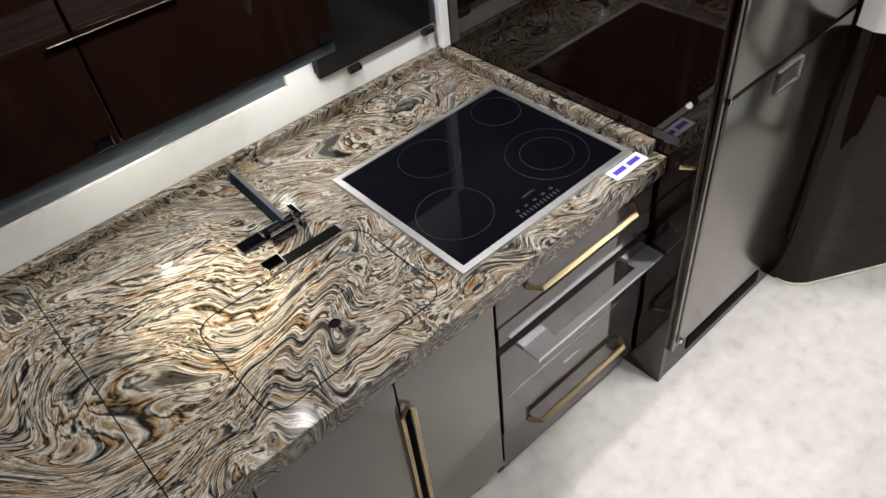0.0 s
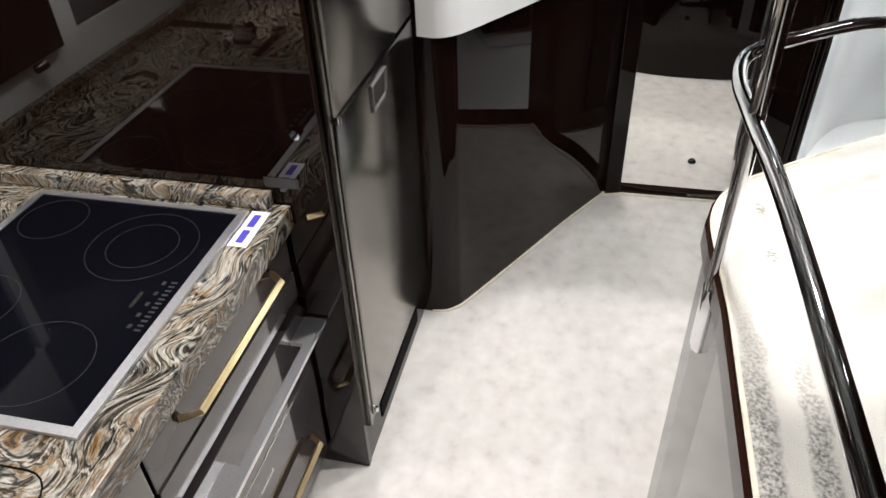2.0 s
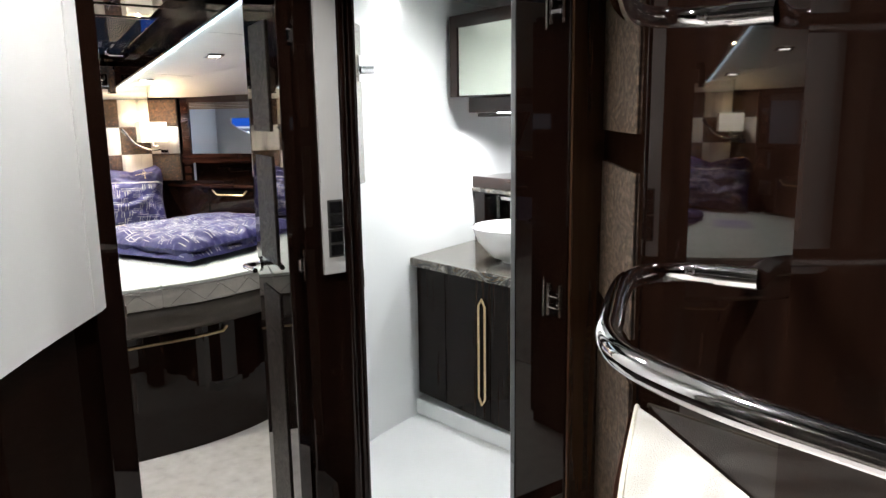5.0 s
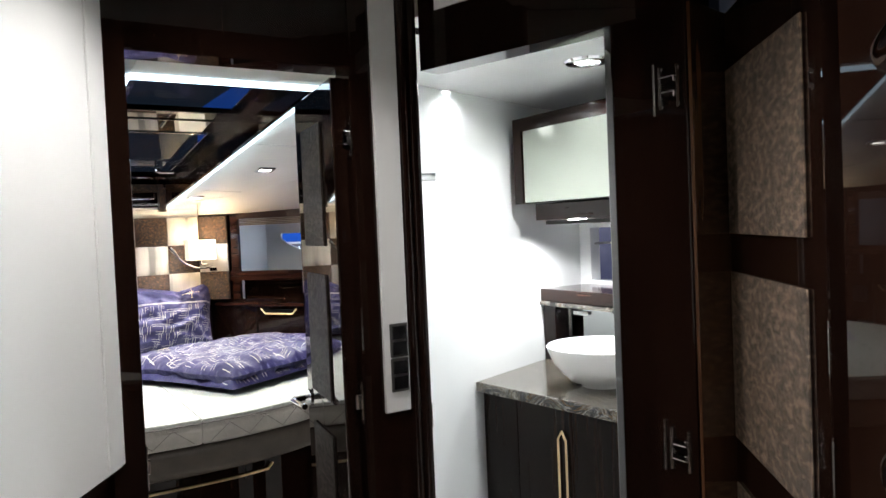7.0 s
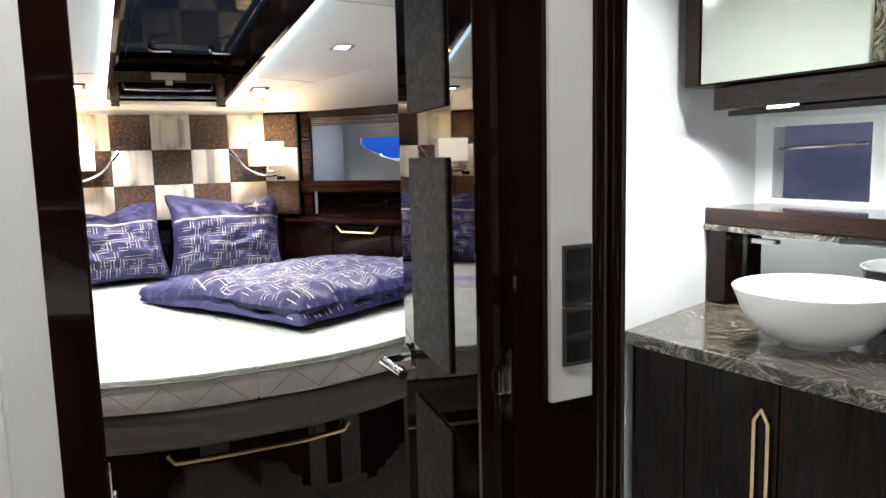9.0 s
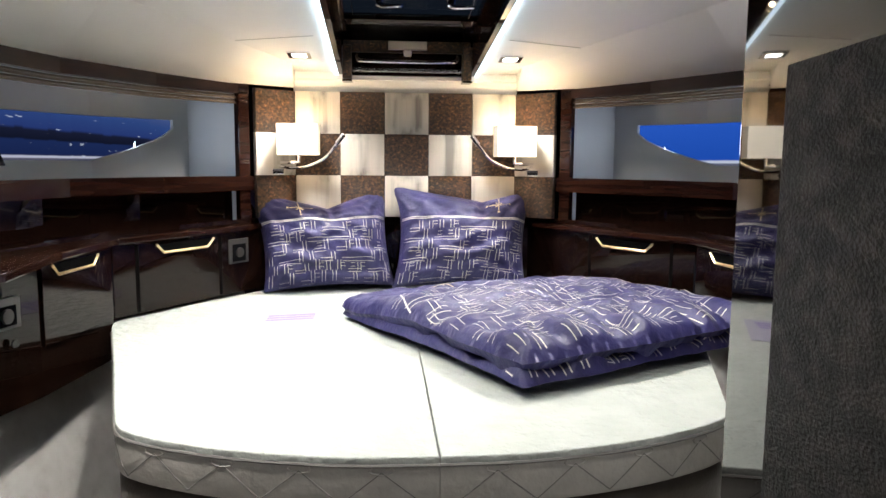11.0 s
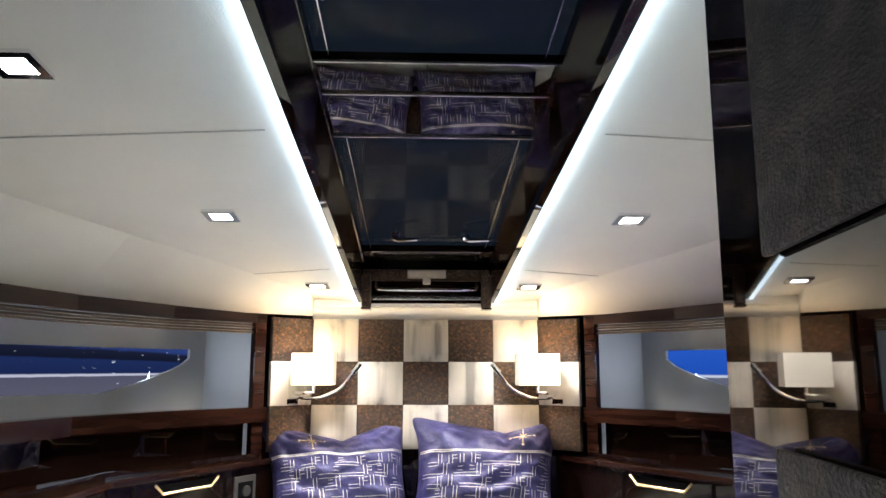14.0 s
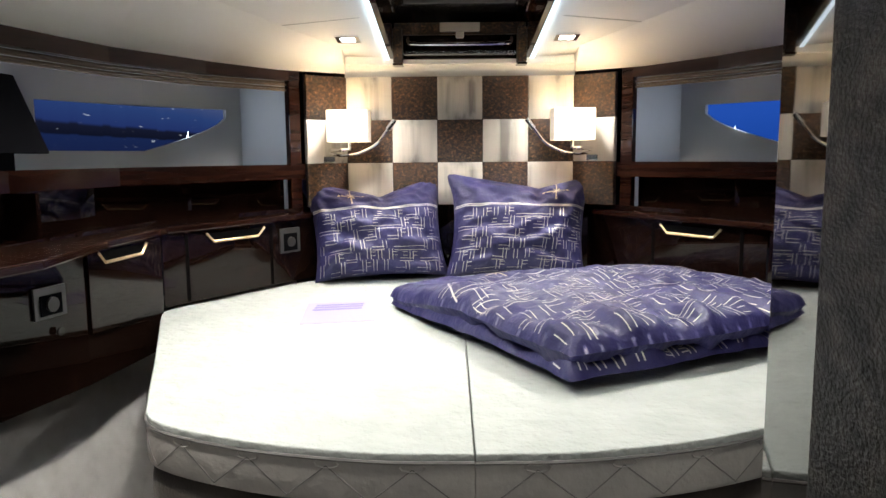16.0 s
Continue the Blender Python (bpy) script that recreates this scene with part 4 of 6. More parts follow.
for x0, x1, y0, y1 in ((1.43, 1.96, FY - 0.060, FY - 0.036), (1.43, 1.52, FY - 0.036, FY - 0.004), (1.87, 1.96, FY - 0.036, FY - 0.004)):
    box(x0, x1, y0, y1, 0.575, 0.587, 0, hb)
part("handle", hb, HOB_STEEL, oven, "flat slotted steel handle")
part("knob", turned([(0, -0.04), (0.013, -0.04), (0.016, -0.02), (0.016, -0.004), (0.02, 0.0), (0, 0.0)], (0, 0, 0), 20), CHROME, oven, smooth=True)
k = oven.children[-1]
k.data.transform(Matrix.Translation((1.655, FY - 0.003, 0.70)) @ Matrix.Rotation(radians(-90), 4, "X"))
part("badge", box(1.60, 1.67, FY - 0.0055, FY - 0.0038, 0.36, 0.368), STEEL, oven)
part("line", box(1.37, 1.94, FY - 0.0055, FY - 0.0038, 0.43, 0.433), STEEL, oven)

top = thing("worktop", "swirled cream, ochre and black granite worktop", "worktop", (1.1, 1.6, 0.86))
part("slab", box(0.30, 1.963, 1.166, 2.045, 0.862, 0.920, 0.004), STONE, top)
part("upstand", box(0.30, 1.963, 2.018, 2.046, 0.921, 0.952, 0.003), STONE, top)
part("end_lip", box(1.932, 1.966, 1.205, 2.016, 0.921, 0.955, 0.006), STONE, top)
lid = round_rect(0.775, 1.240, 1.235, 1.572, 0.05)
part("sink_lid_joint", run_wall([*[Vector(p) for p in lid], Vector(lid[0]), Vector(lid[1])], 0.9185, 0.9212, 0.0028), RUBBER, top, "rounded joint of the granite sink lid")
part("joint", box(0.545, 0.548, 1.20, 2.0, 0.9192, 0.9206), RUBBER, top)
part("joint", box(0.70, 1.20, 1.735, 1.7375, 0.9192, 0.9206), RUBBER, top)

hob = thing("hob", "black glass four-ring hob with steel frame", "hob", (1.61, 1.5, 0.92))
hf = bmesh.new()
for x0, x1, y0, y1 in ((1.300, 1.916, 1.243, 1.262), (1.300, 1.916, 1.742, 1.758), (1.300, 1.318, 1.262, 1.742), (1.900, 1.916, 1.262, 1.742)):
    box(x0, x1, y0, y1, 0.921, 0.928, 0, hf)
part("frame", hf, HOB_STEEL, hob)
part("glass", box(1.318, 1.900, 1.262, 1.742, 0.921, 0.926), HOB_GLASS, hob)
for cx, cy, rr in ((1.538, 1.633, (0.086,)), (1.817, 1.655, (0.072,)), (1.763, 1.408, (0.072, 0.112)), (1.431, 1.414, (0.098,))):
    for r in rr:
        part("ring", disc((cx, cy, 0.9258), r, r + 0.0012, 0.0008, 56), RING, hob)
for i in range(12):
    part("key_mark", box(1.53 + i * 0.012, 1.535 + i * 0.012, 1.276, 1.288, 0.9258, 0.9266), RING, hob)
for i in range(5):
    part("key_mark", box(1.535 + i * 0.03, 1.545 + i * 0.03, 1.298, 1.305, 0.9258, 0.9266), RING, hob)
part("badge", box(1.585, 1.63, 1.325, 1.333, 0.9258, 0.9266), STEEL, hob)

st = thing("sticker", "white label with two blue bars on the worktop edge", "sticker", (1.9, 1.22, 0.92))
part("paper", box(1.800, 1.926, 1.198, 1.240, 0.9208, 0.9216), LABEL_WHITE, st)
for x0 in (1.812, 1.868):
    part("bar", box(x0, x0 + 0.044, 1.212, 1.228, 0.9218, 0.9222), LABEL_BLUE, st)

tap = thing("folding_tap", "dark chrome folding tap lying flat on the granite", "tap", (1.05, 1.72, 0.92))
part("base", box(1.05, 1.12, 1.655, 1.71, 0.921, 0.945, 0.004), DARK_CHROME, tap)
sp = bmesh.new()
tube([(1.093, 1.662, 0.966), (1.096, 1.78, 0.970), (1.099, 1.925, 0.974)], 0.0165, 4, sp, False, 0.7)
part("spout", sp, DARK_CHROME, tap)
part("pivot", tube([(1.05, 1.672, 0.958), (1.12, 1.672, 0.958)], 0.016, 14), CHROME, tap, smooth=True)
part("lever", box(1.125, 1.138, 1.63, 1.69, 0.945, 0.990, 0.003), CHROME, tap)
part("deck_plate", box(0.98, 1.045, 1.685, 1.725, 0.921, 0.934, 0.003), DARK_CHROME, tap)
part("finger_hole", prism(arc(1.008, 1.347, 0.0135, 0, 342, 19), 0.915, 0.9212), RUBBER, top, "dark round finger hole")
pull = thing("lid_pull", "small chrome pull-out block in the sink lid", "pull", (1.02, 1.56, 0.92))
part("block", box(0.985, 1.035, 1.575, 1.615, 0.9212, 0.941, 0.003), CHROME, pull)
part("slot", box(1.036, 1.20, 1.580, 1.612, 0.9206, 0.9225), RUBBER, pull)

up = thing("wall_cupboard", "dark gloss wall cupboard over the galley window", "cupboard", (0.7, 1.9, 1.30))
part("body", box(-0.2, 1.395, 1.772, 2.045, 1.304, 2.4, 0.004), WOOD, up)
for x0, x1 in ((-0.2, 0.30), (0.304, 0.85), (0.854, 1.395)):
    d = part("door", box(x0, x1, 1.750, 1.770, 1.300, 2.35, 0.003), WOOD, up)
    part("catch", box(x1 - 0.05, x1 - 0.015, 1.742, 1.749, 1.307, 1.332, 0.003), DARK_CHROME, d)
part("handle", tube([(0.80, 1.742, 1.54), (1.06, 1.742, 1.54)], 0.0035, 8), CHROME, up, "thin chrome edge pull", smooth=True)
part("lower_band", box(-0.2, 1.395, 1.760, 1.772, 1.268, 1.299, 0.002), GREY_GLASS, up, "grey glass band under the doors")
blind = thing("roller_blind", "white roller blind end with bracket beside the dark window", "blind", (1.97, 2.0, 1.2))
part("bracket", box(1.930, 1.966, 2.005, 2.028, 0.956, 1.5, 0.004), WHITE, blind)

tower = thing("fridge_tower", "dark gloss tall housing of the fridge", "cabinet", (2.32, 1.55, 0))
part("side_panel", box(1.968, 1.992, 1.075, 2.05, 0.0, 2.6, 0.002), DOOR_WOOD, tower)
part("body", box(1.994, 2.664, 1.10, 2.05, 0.0, 2.6), WOOD, tower)
part("plinth", box(1.994, 2.664, 1.078, 1.098, 0.0, 0.150), WOOD, tower)
part("vent", box(2.12, 2.56, 1.0745, 1.0775, 0.045, 0.105), RUBBER, tower)
part("button_latch", tube([(1.967, 1.125, 1.10), (1.955, 1.125, 1.10)], 0.011, 12), CHROME, tower, smooth=True)
part("plate", box(1.9655, 1.9675, 1.14, 1.22, 0.962, 0.985), SOCKET, tower)
fridge = thing("fridge", "two-door smoked steel fridge, closed", "fridge", (2.33, 1.08, 0.15))
fb = bmesh.new()
box(1.996, 2.012, 1.062, 1.098, 0.152, 2.4, 0, fb)
box(2.648, 2.662, 1.062, 1.098, 0.152, 2.4, 0, fb)
box(2.012, 2.648, 1.066, 1.098, 0.152, 0.176, 0, fb)
part("frame", fb, FRIDGE, fridge)
for z0, z1 in ((0.18, 1.100), (1.112, 2.35)):
    part("door", box(2.015, 2.645, 1.056, 1.096, z0, z1, 0.006), FRIDGE, fridge, smooth=30)
fh = bmesh.new()
for x0, x1, z0, z1 in ((2.245, 2.365, 1.075, 1.080), (2.245, 2.365, 1.012, 1.017), (2.245, 2.250, 1.017, 1.075), (2.360, 2.365, 1.017, 1.075)):
    box(x0, x1, 1.049, 1.0555, z0, z1, 0, fh)
part("handle", fh, CHROME, fridge, "chrome frame handle")
part("handle_plate", box(2.250, 2.360, 1.052, 1.0555, 1.017, 1.075), FRIDGE, fridge)
for hz in (0.20, 1.105):
    part("hinge", tube([(2.022, 1.052, hz - 0.008), (2.022, 1.052, hz + 0.008)], 0.006, 10), CHROME, fridge, smooth=True)

# ---- hand rails on the raised deck ----
RAIL = smooth_line([(-0.9, 0.262), (0.5, 0.266), (1.5, 0.268), (1.86, 0.288), (1.99, 0.294), (2.09, 0.279), (2.152, 0.244), (2.200, 0.188), (2.262, 0.108), (2.312, 0.030), (2.320, -0.03), (2.297, -0.072), (2.26, -0.088)], 7)
rail = thing("hand_rail", "polished chrome double guard rail round the raised deck", "railing", (1.86, 0.282, 0.74))
for z in (1.254, 1.588):
    part("rail", tube([(p.x, p.y, z) for p in RAIL], 0.0135, 16), CHROME, rail, smooth=True)
    part("collar", tube([(2.262, -0.0875, z), (2.212, -0.106, z)], 0.0152, 16), CHROME, rail, smooth=True)
for px, py in ((1.86, 0.282), (0.2, 0.264)):
    part("post", tube([(px, py, 0.745), (px, py, 2.9)], 0.0145, 18), CHROME, rail, smooth=True)
    part("post_foot", tube([(px, py, 0.905), (px, py, 0.76), (px, py, 0.735)], [0.019, 0.019, 0.006], 18), CHROME, rail, smooth=True)

# ---- doors ----


def leaf(name, label, a, b2, z0, z1, side, inserts, u0, u1, hide, hide_label):
    a, b2 = Vector(a), Vector(b2)
    d = (b2 - a).normalized()
    n = Vector((-d.y, d.x)) * -side
    dr = thing(name, label, "door", (a.x, a.y, z0), "", "structure")
    part("panel", slab(a, b2, z0, z1, 0.036, 0.003, side), DOOR_WOOD, dr)
    for p0, p1 in inserts:
        part("insert", slab(a + d * u0 + n * 0.0015, a + d * u1 + n * 0.0015, p0, p1, 0.004, 0.002, -side), hide, dr, hide_label)
    return dr, d, n


INSERTS = ((0.12, 0.935), (1.026, 1.354), (1.428, 1.745))
door, d, n = leaf("door_1", "open dark gloss cabin door with leather insets", (3.634, -0.066), (4.024, -0.122), 0.02, 1.835, -1, INSERTS, 0.110, 0.312, CROC, "grey brown reptile-grain leather inset")
hp = Vector((3.992, -0.1175)) + n * 0.002
hd = part("handle", turned([(0, 0), (0.024, 0), (0.024, 0.006), (0, 0.006)], (0, 0, 0), 20), CHROME, door, "chrome lever handle")
hd.data.transform(Matrix.Translation((hp.x, hp.y, 0.99)) @ Matrix.Rotation(radians(-90), 4, "X"))
part("lever", tube([(hp.x, hp.y, 0.99), (hp.x, hp.y + 0.045, 0.99), (hp.x - 0.012, hp.y + 0.055, 0.99), (hp.x - 0.11, hp.y + 0.058, 0.992)], 0.0085, 10), CHROME, hd, smooth=True)
for hz in (0.19, 1.047, 1.69):
    h = part("hinge", box(3.607, 3.6095, -0.1032, -0.1002, hz - 0.045, hz + 0.045), STEEL, door, "polished steel concealed hinge")
    part("plate", slab((3.608, -0.1035), (3.630, -0.1035), hz - 0.05, hz + 0.05, 0.003, 0.001), FRIDGE, h)
    part("knuckle", box(3.618, 3.633, -0.1015, -0.088, hz - 0.018, hz + 0.018, 0.003), CHROME, h)
    for dz in (-0.036, 0.036):
        part("screw", box(3.614, 3.624, -0.1006, -0.0995, hz + dz - 0.006, hz + dz + 0.006), CHROME, h)
strike = thing("strike_plate", "chrome strike plate on the cabin door post", "strike plate", (3.587, 0.399, 1.0))
part("plate", slab((3.576, 0.3985), (3.597, 0.3985), 0.955, 1.045, 0.003, 0.001, -1), CHROME, strike)
part("tongue", box(3.580, 3.594, 0.391, 0.398, 0.985, 1.015, 0.002), CHROME, strike)
strike2 = thing("strike_plate", "chrome strike plate on the washroom door post", "strike plate", (3.6, -0.30, 1.0))
part("plate", box(3.598, 3.6012, -0.292, -0.283, 0.955, 1.015, 0.0005), STEEL, strike2)

leaf2, d2, n2 = leaf("door_2", "open dark washroom door with leather insets folded to the wall", (2.942, -0.610), (2.560, -0.299), 0.03, 1.86, 1, INSERTS, 0.028, 0.432, LIT_CROC, "reptile-grain leather inset in the brighter, lit colour")
part("edge_strip", prism([(2.901, -0.463), (2.908, -0.463), (2.934, -0.604), (2.927, -0.604)], 0.03, 1.86, 0.001), DOOR_BROWN, leaf2, "brown gloss edge of the open door")
struct("door_post_bath_aft", prism([(3.132, -0.474), (3.10, -0.462), (2.910, -0.461), (2.938, -0.600), (3.15, -0.60)], 0.0, 2.2, 0.004), WOOD, "dark gloss washroom door post")
for hz in (0.22, 1.02, 1.71):
    h = part("hinge", box(2.984, 2.989, -0.4605, -0.4570, hz - 0.050, hz + 0.050, 0.001), STEEL, leaf2, "polished steel concealed hinge")
    part("plate", tube([(2.966, -0.4585, hz - 0.040), (2.966, -0.4585, hz + 0.040)], 0.011, 10, None, False, 0.3), STEEL, h, smooth=True)
    part("plate", tube([(2.926, -0.4585, hz - 0.040), (2.926, -0.4585, hz + 0.040)], 0.009, 10, None, False, 0.3), STEEL, h, smooth=True)
    for dz in (-0.014, 0.014):
        part("arm", box(2.930, 2.962, -0.459, -0.448, hz + dz - 0.006, hz + dz + 0.006, 0.002), CHROME, h)
    for px, dz in ((2.966, -0.036), (2.966, 0.036), (2.926, -0.034), (2.926, 0.034)):
        part("screw", tube([(px, -0.4565, hz + dz), (px, -0.4535, hz + dz)], 0.005, 10), CHROME, h)

sw = thing("switch_panel", "light grey switch strip with two dark switch blocks", "switch", (3.6, -0.192, 1.013))
part("strip", box(3.592, 3.6022, -0.227, -0.158, 1.013, 2.19, 0.002), STRIP_GREY, sw)
for z0 in (1.063, 1.149):
    s_ = part("switch", box(3.586, 3.5915, -0.222, -0.174, z0, z0 + 0.083, 0.002), SWITCH_GREY, sw)
    for k in (0, 1):
        part("rocker", box(3.582, 3.5858, -0.218, -0.178, z0 + 0.006 + k * 0.039, z0 + 0.038 + k * 0.039, 0.002), BLACK, s_)

# ---- washroom ----
VY = -1.05
van = thing("vanity_cabinet", "dark gloss floating vanity cabinet with brass pull", "cabinet", (4.08, -1.3, 0.2))
body = [(4.45, VY - 0.022), (3.68, VY - 0.082), (3.68, -1.60), (4.62, -1.60)]
part("body", prism(body, 0.170, 0.783), VANITY_WOOD, van)
for x0, x1 in ((4.462, 4.262), (4.258, 3.974), (3.970, 3.66)):
    f = lambda x: VY - 0.08 * (4.44 - x)
    part("door", slab((x0, f(x0)), (x1, f(x1)), 0.165, 0.784, 0.02, 0.002, 1), VANITY_WOOD, van)
ring_handle(4.016, 0.235, 0.705, 0.042, VY - 0.038, 1, van)
part("side", slab((3.655, VY - 0.065), (3.655, -1.58), 0.165, 0.784, 0.02, 0.002, 1), VANITY_WOOD, van)
part("socket_plate", box(3.640, 3.6535, -1.42, -1.28, 0.62, 0.70, 0.003), WHITE_GLOSS, van, "white socket plate")
struct("trim_plinth_bath", prism([(4.52, VY + 0.01), (3.70, VY - 0.12), (3.70, -1.8), (4.68, -1.8)], 0.045, 0.125, 0.01), WHITE_GLOSS, "white moulded plinth under the vanity")
vt = thing("granite_worktop", "dark swirled granite worktop on the vanity", "worktop", (4.1, -1.3, 0.8))
part("slab", prism([(4.462, VY + 0.038), (3.93, VY - 0.028), (3.68, VY - 0.055), (3.635, VY - 0.11), (3.635, -1.83), (4.72, -1.83), (4.645, -1.52)], 0.785, 0.825, 0.005), STONE_DARK, vt)
GZ = 0.825
bowl = [(0.0, 0.012), (0.075, 0.014), (0.12, 0.035), (0.175, 0.095), (0.202, 0.158), (0.210, 0.160), (0.214, 0.156), (0.190, 0.095), (0.135, 0.028), (0.088, 0.012), (0.082, 0.0), (0.0, 0.0)]
basin = thing("wash_basin", "round white ceramic bowl basin on the granite", "basin", (4.075, -1.345, GZ))
part("bowl", turned(bowl, (4.075, -1.345, GZ + 0.0002), 56), CERAMIC, basin, smooth=60)
part("drain", disc((4.075, -1.345, GZ + 0.0125), 0, 0.028, 0.005, 24), CHROME, basin)
shower = thing("shower_panel", "swirled granite panel with chrome shower mixer", "shower", (4.24, -0.6, 1.3))
part("stone", slab((4.20, -0.598), (4.33, -0.705), 1.20, 1.82, 0.012, 0.002, -1), STONE, shower)
part("mixer", slab((4.235, -0.641), (4.30, -0.694), 1.60, 1.70, 0.012, 0.002, -1), CHROME, shower)
part("knob", tube([(4.267, -0.685, 1.645), (4.237, -0.725, 1.645)], 0.018, 16), CHROME, shower, smooth=True)

mix = thing("basin_tap", "tall chrome basin tap with square spout", "tap", (3.83, -1.46, GZ))
part("base", box(3.79, 3.86, -1.50, -1.43, 0.8255, 0.872, 0.004), CHROME, mix)
part("pipe", tube([(3.83, -1.46, 0.87), (3.83, -1.46, 1.09), (3.835, -1.452, 1.103), (3.85, -1.44, 1.107), (4.04, -1.38, 1.107)], 0.0085, 12), BLACK, mix, smooth=True)
part("lever", box(3.755, 3.80, -1.44, -1.425, 0.872, 0.895, 0.003), CHROME, mix)
ph = thing("window_bath", "black framed opening window beside the basin mirror", "window", (3.9, -1.83, 1.18), "", "structure")
fr = bmesh.new()
for x0, x1, z0, z1 in ((3.50, 4.19, 1.425, 1.455), (3.50, 4.19, 1.163, 1.193), (4.155, 4.19, 1.193, 1.425), (3.50, 3.535, 1.193, 1.425)):
    box(x0, x1, -1.838, -1.815, z0, z1, 0, fr)
part("window_frame", fr, BLACK, ph)
part("pane", box(3.535, 4.155, -1.837, -1.829, 1.193, 1.425), GREY_GLASS, ph)
part("catch", box(4.10, 4.15, -1.829, -1.818, 1.30, 1.33, 0.003), CHROME, ph)
led2 = thing("wall_ledge", "red brown gloss ledge with granite edge behind the basin", "shelf", (4.2, -1.6, 1.1))
part("board", box(3.45, 4.652, -1.82, -1.525, 1.100, 1.158, 0.004), WOOD_RED, led2)
part("granite_edge", box(3.45, 4.65, -1.82, -1.517, 1.081, 1.099, 0.002), STONE_DARK, led2)
part("post", box(4.565, 4.645, -1.62, -1.535, 0.8255, 1.080, 0.003), WOOD, led2)
back = thing("splash_mirror", "smoked mirror back panel with steel frame behind the basin", "mirror", (4.1, -1.62, 0.84))
part("glass", box(3.87, 4.572, -1.632, -1.622, 0.832, 1.075), SMOKED_MIRROR, back)
part("glass", box(3.45, 3.85, -1.632, -1.622, 0.832, 1.075), SMOKED_MIRROR, back)
for x in (3.852, 4.560):
    part("frame", box(x, x + 0.014, -1.628, -1.612, 0.829, 1.079), STEEL, back)
part("frame", box(3.45, 4.56, -1.629, -1.614, 1.066, 1.079), STEEL, back)
part("clip", box(4.43, 4.52, -1.612, -1.606, 1.04, 1.055), WHITE_GLOSS, back)
mc = thing("mirror_cabinet", "dark framed mirror wall cabinet over the basin", "mirror cabinet", (4.1, -1.4, 1.55))
part("body", box(3.3, 4.54, -1.82, -1.325, 1.548, 1.910), WOOD, mc)
fr = bmesh.new()
box(3.3, 4.525, -1.323, -1.300, 1.857, 1.912, 0, fr)
box(4.47, 4.525, -1.323, -1.300, 1.548, 1.857, 0, fr)
part("frame", fr, WOOD, mc)
part("mirror", box(3.3, 4.47, -1.323, -1.306, 1.552, 1.857), MIRROR, mc)
part("light_box", box(3.3, 4.475, -1.80, -1.370, 1.475, 1.546, 0.003), WOOD_RED, mc)
part("lower_rail", box(3.3, 4.445, -1.80, -1.40, 1.455, 1.473, 0.002), WOOD, mc)
part("lamp", box(4.22, 4.30, -1.43, -1.40, 1.4695, 1.4745), BULB_COOL, mc)
wb = thing("window_bath", "square portlight in a white surround above the ledge", "window", (4.46, -1.85, 1.2), "", "structure")
part("pane", box(4.27, 4.64, -1.885, -1.879, 1.175, 1.43), GLASS, wb).visible_shadow = False
part("bar", tube([(4.27, -1.872, 1.365), (4.64, -1.872, 1.352)], 0.006, 8), STEEL, wb)
wb2 = thing("window_bath_dark", "black framed opening hatch beside the portlight", "window", (3.7, -1.85, 1.2), "", "structure")
part("frame", box(3.45, 3.99, -1.838, -1.815, 1.18, 1.452, 0.004), BLACK, wb2)
part("pane", box(3.50, 3.94, -1.814, -1.810, 1.22, 1.41), SMOKED_MIRROR, wb2)
tagged(part("floor_drain", disc((3.70, -0.42, 0.0452), 0, 0.035, 0.004, 28), STEEL), "round steel floor drain in the white floor", "drain")
stop = thing("door_stop", "small dark floor door stop on the carpet", "door stop", (3.906, 0.074, 0))
part("body", turned([(0, 0), (0.018, 0), (0.02, 0.006), (0.014, 0.016), (0, 0.016)], (3.906, 0.074, 0.0005), 18), BLACK, stop)
part("ring", disc((3.906, 0.074, 0.016), 0.006, 0.010, 0.003, 18), STEEL, stop)

# ---- cabin: bed ----
HALF = smooth_line([(4.826, 0.002), (4.832, 0.17), (4.872, 0.36), (4.925, 0.50), (4.975, 0.590), (5.02, 0.632), (5.10, 0.665), (5.45, 0.79), (5.80, 0.918), (5.93, 0.965), (6.00, 0.972), (6.08, 0.945), (6.28, 0.815), (6.62, 0.555)], 4) + [Vector((6.68, 0.50)), Vector((6.68, 0.002))]


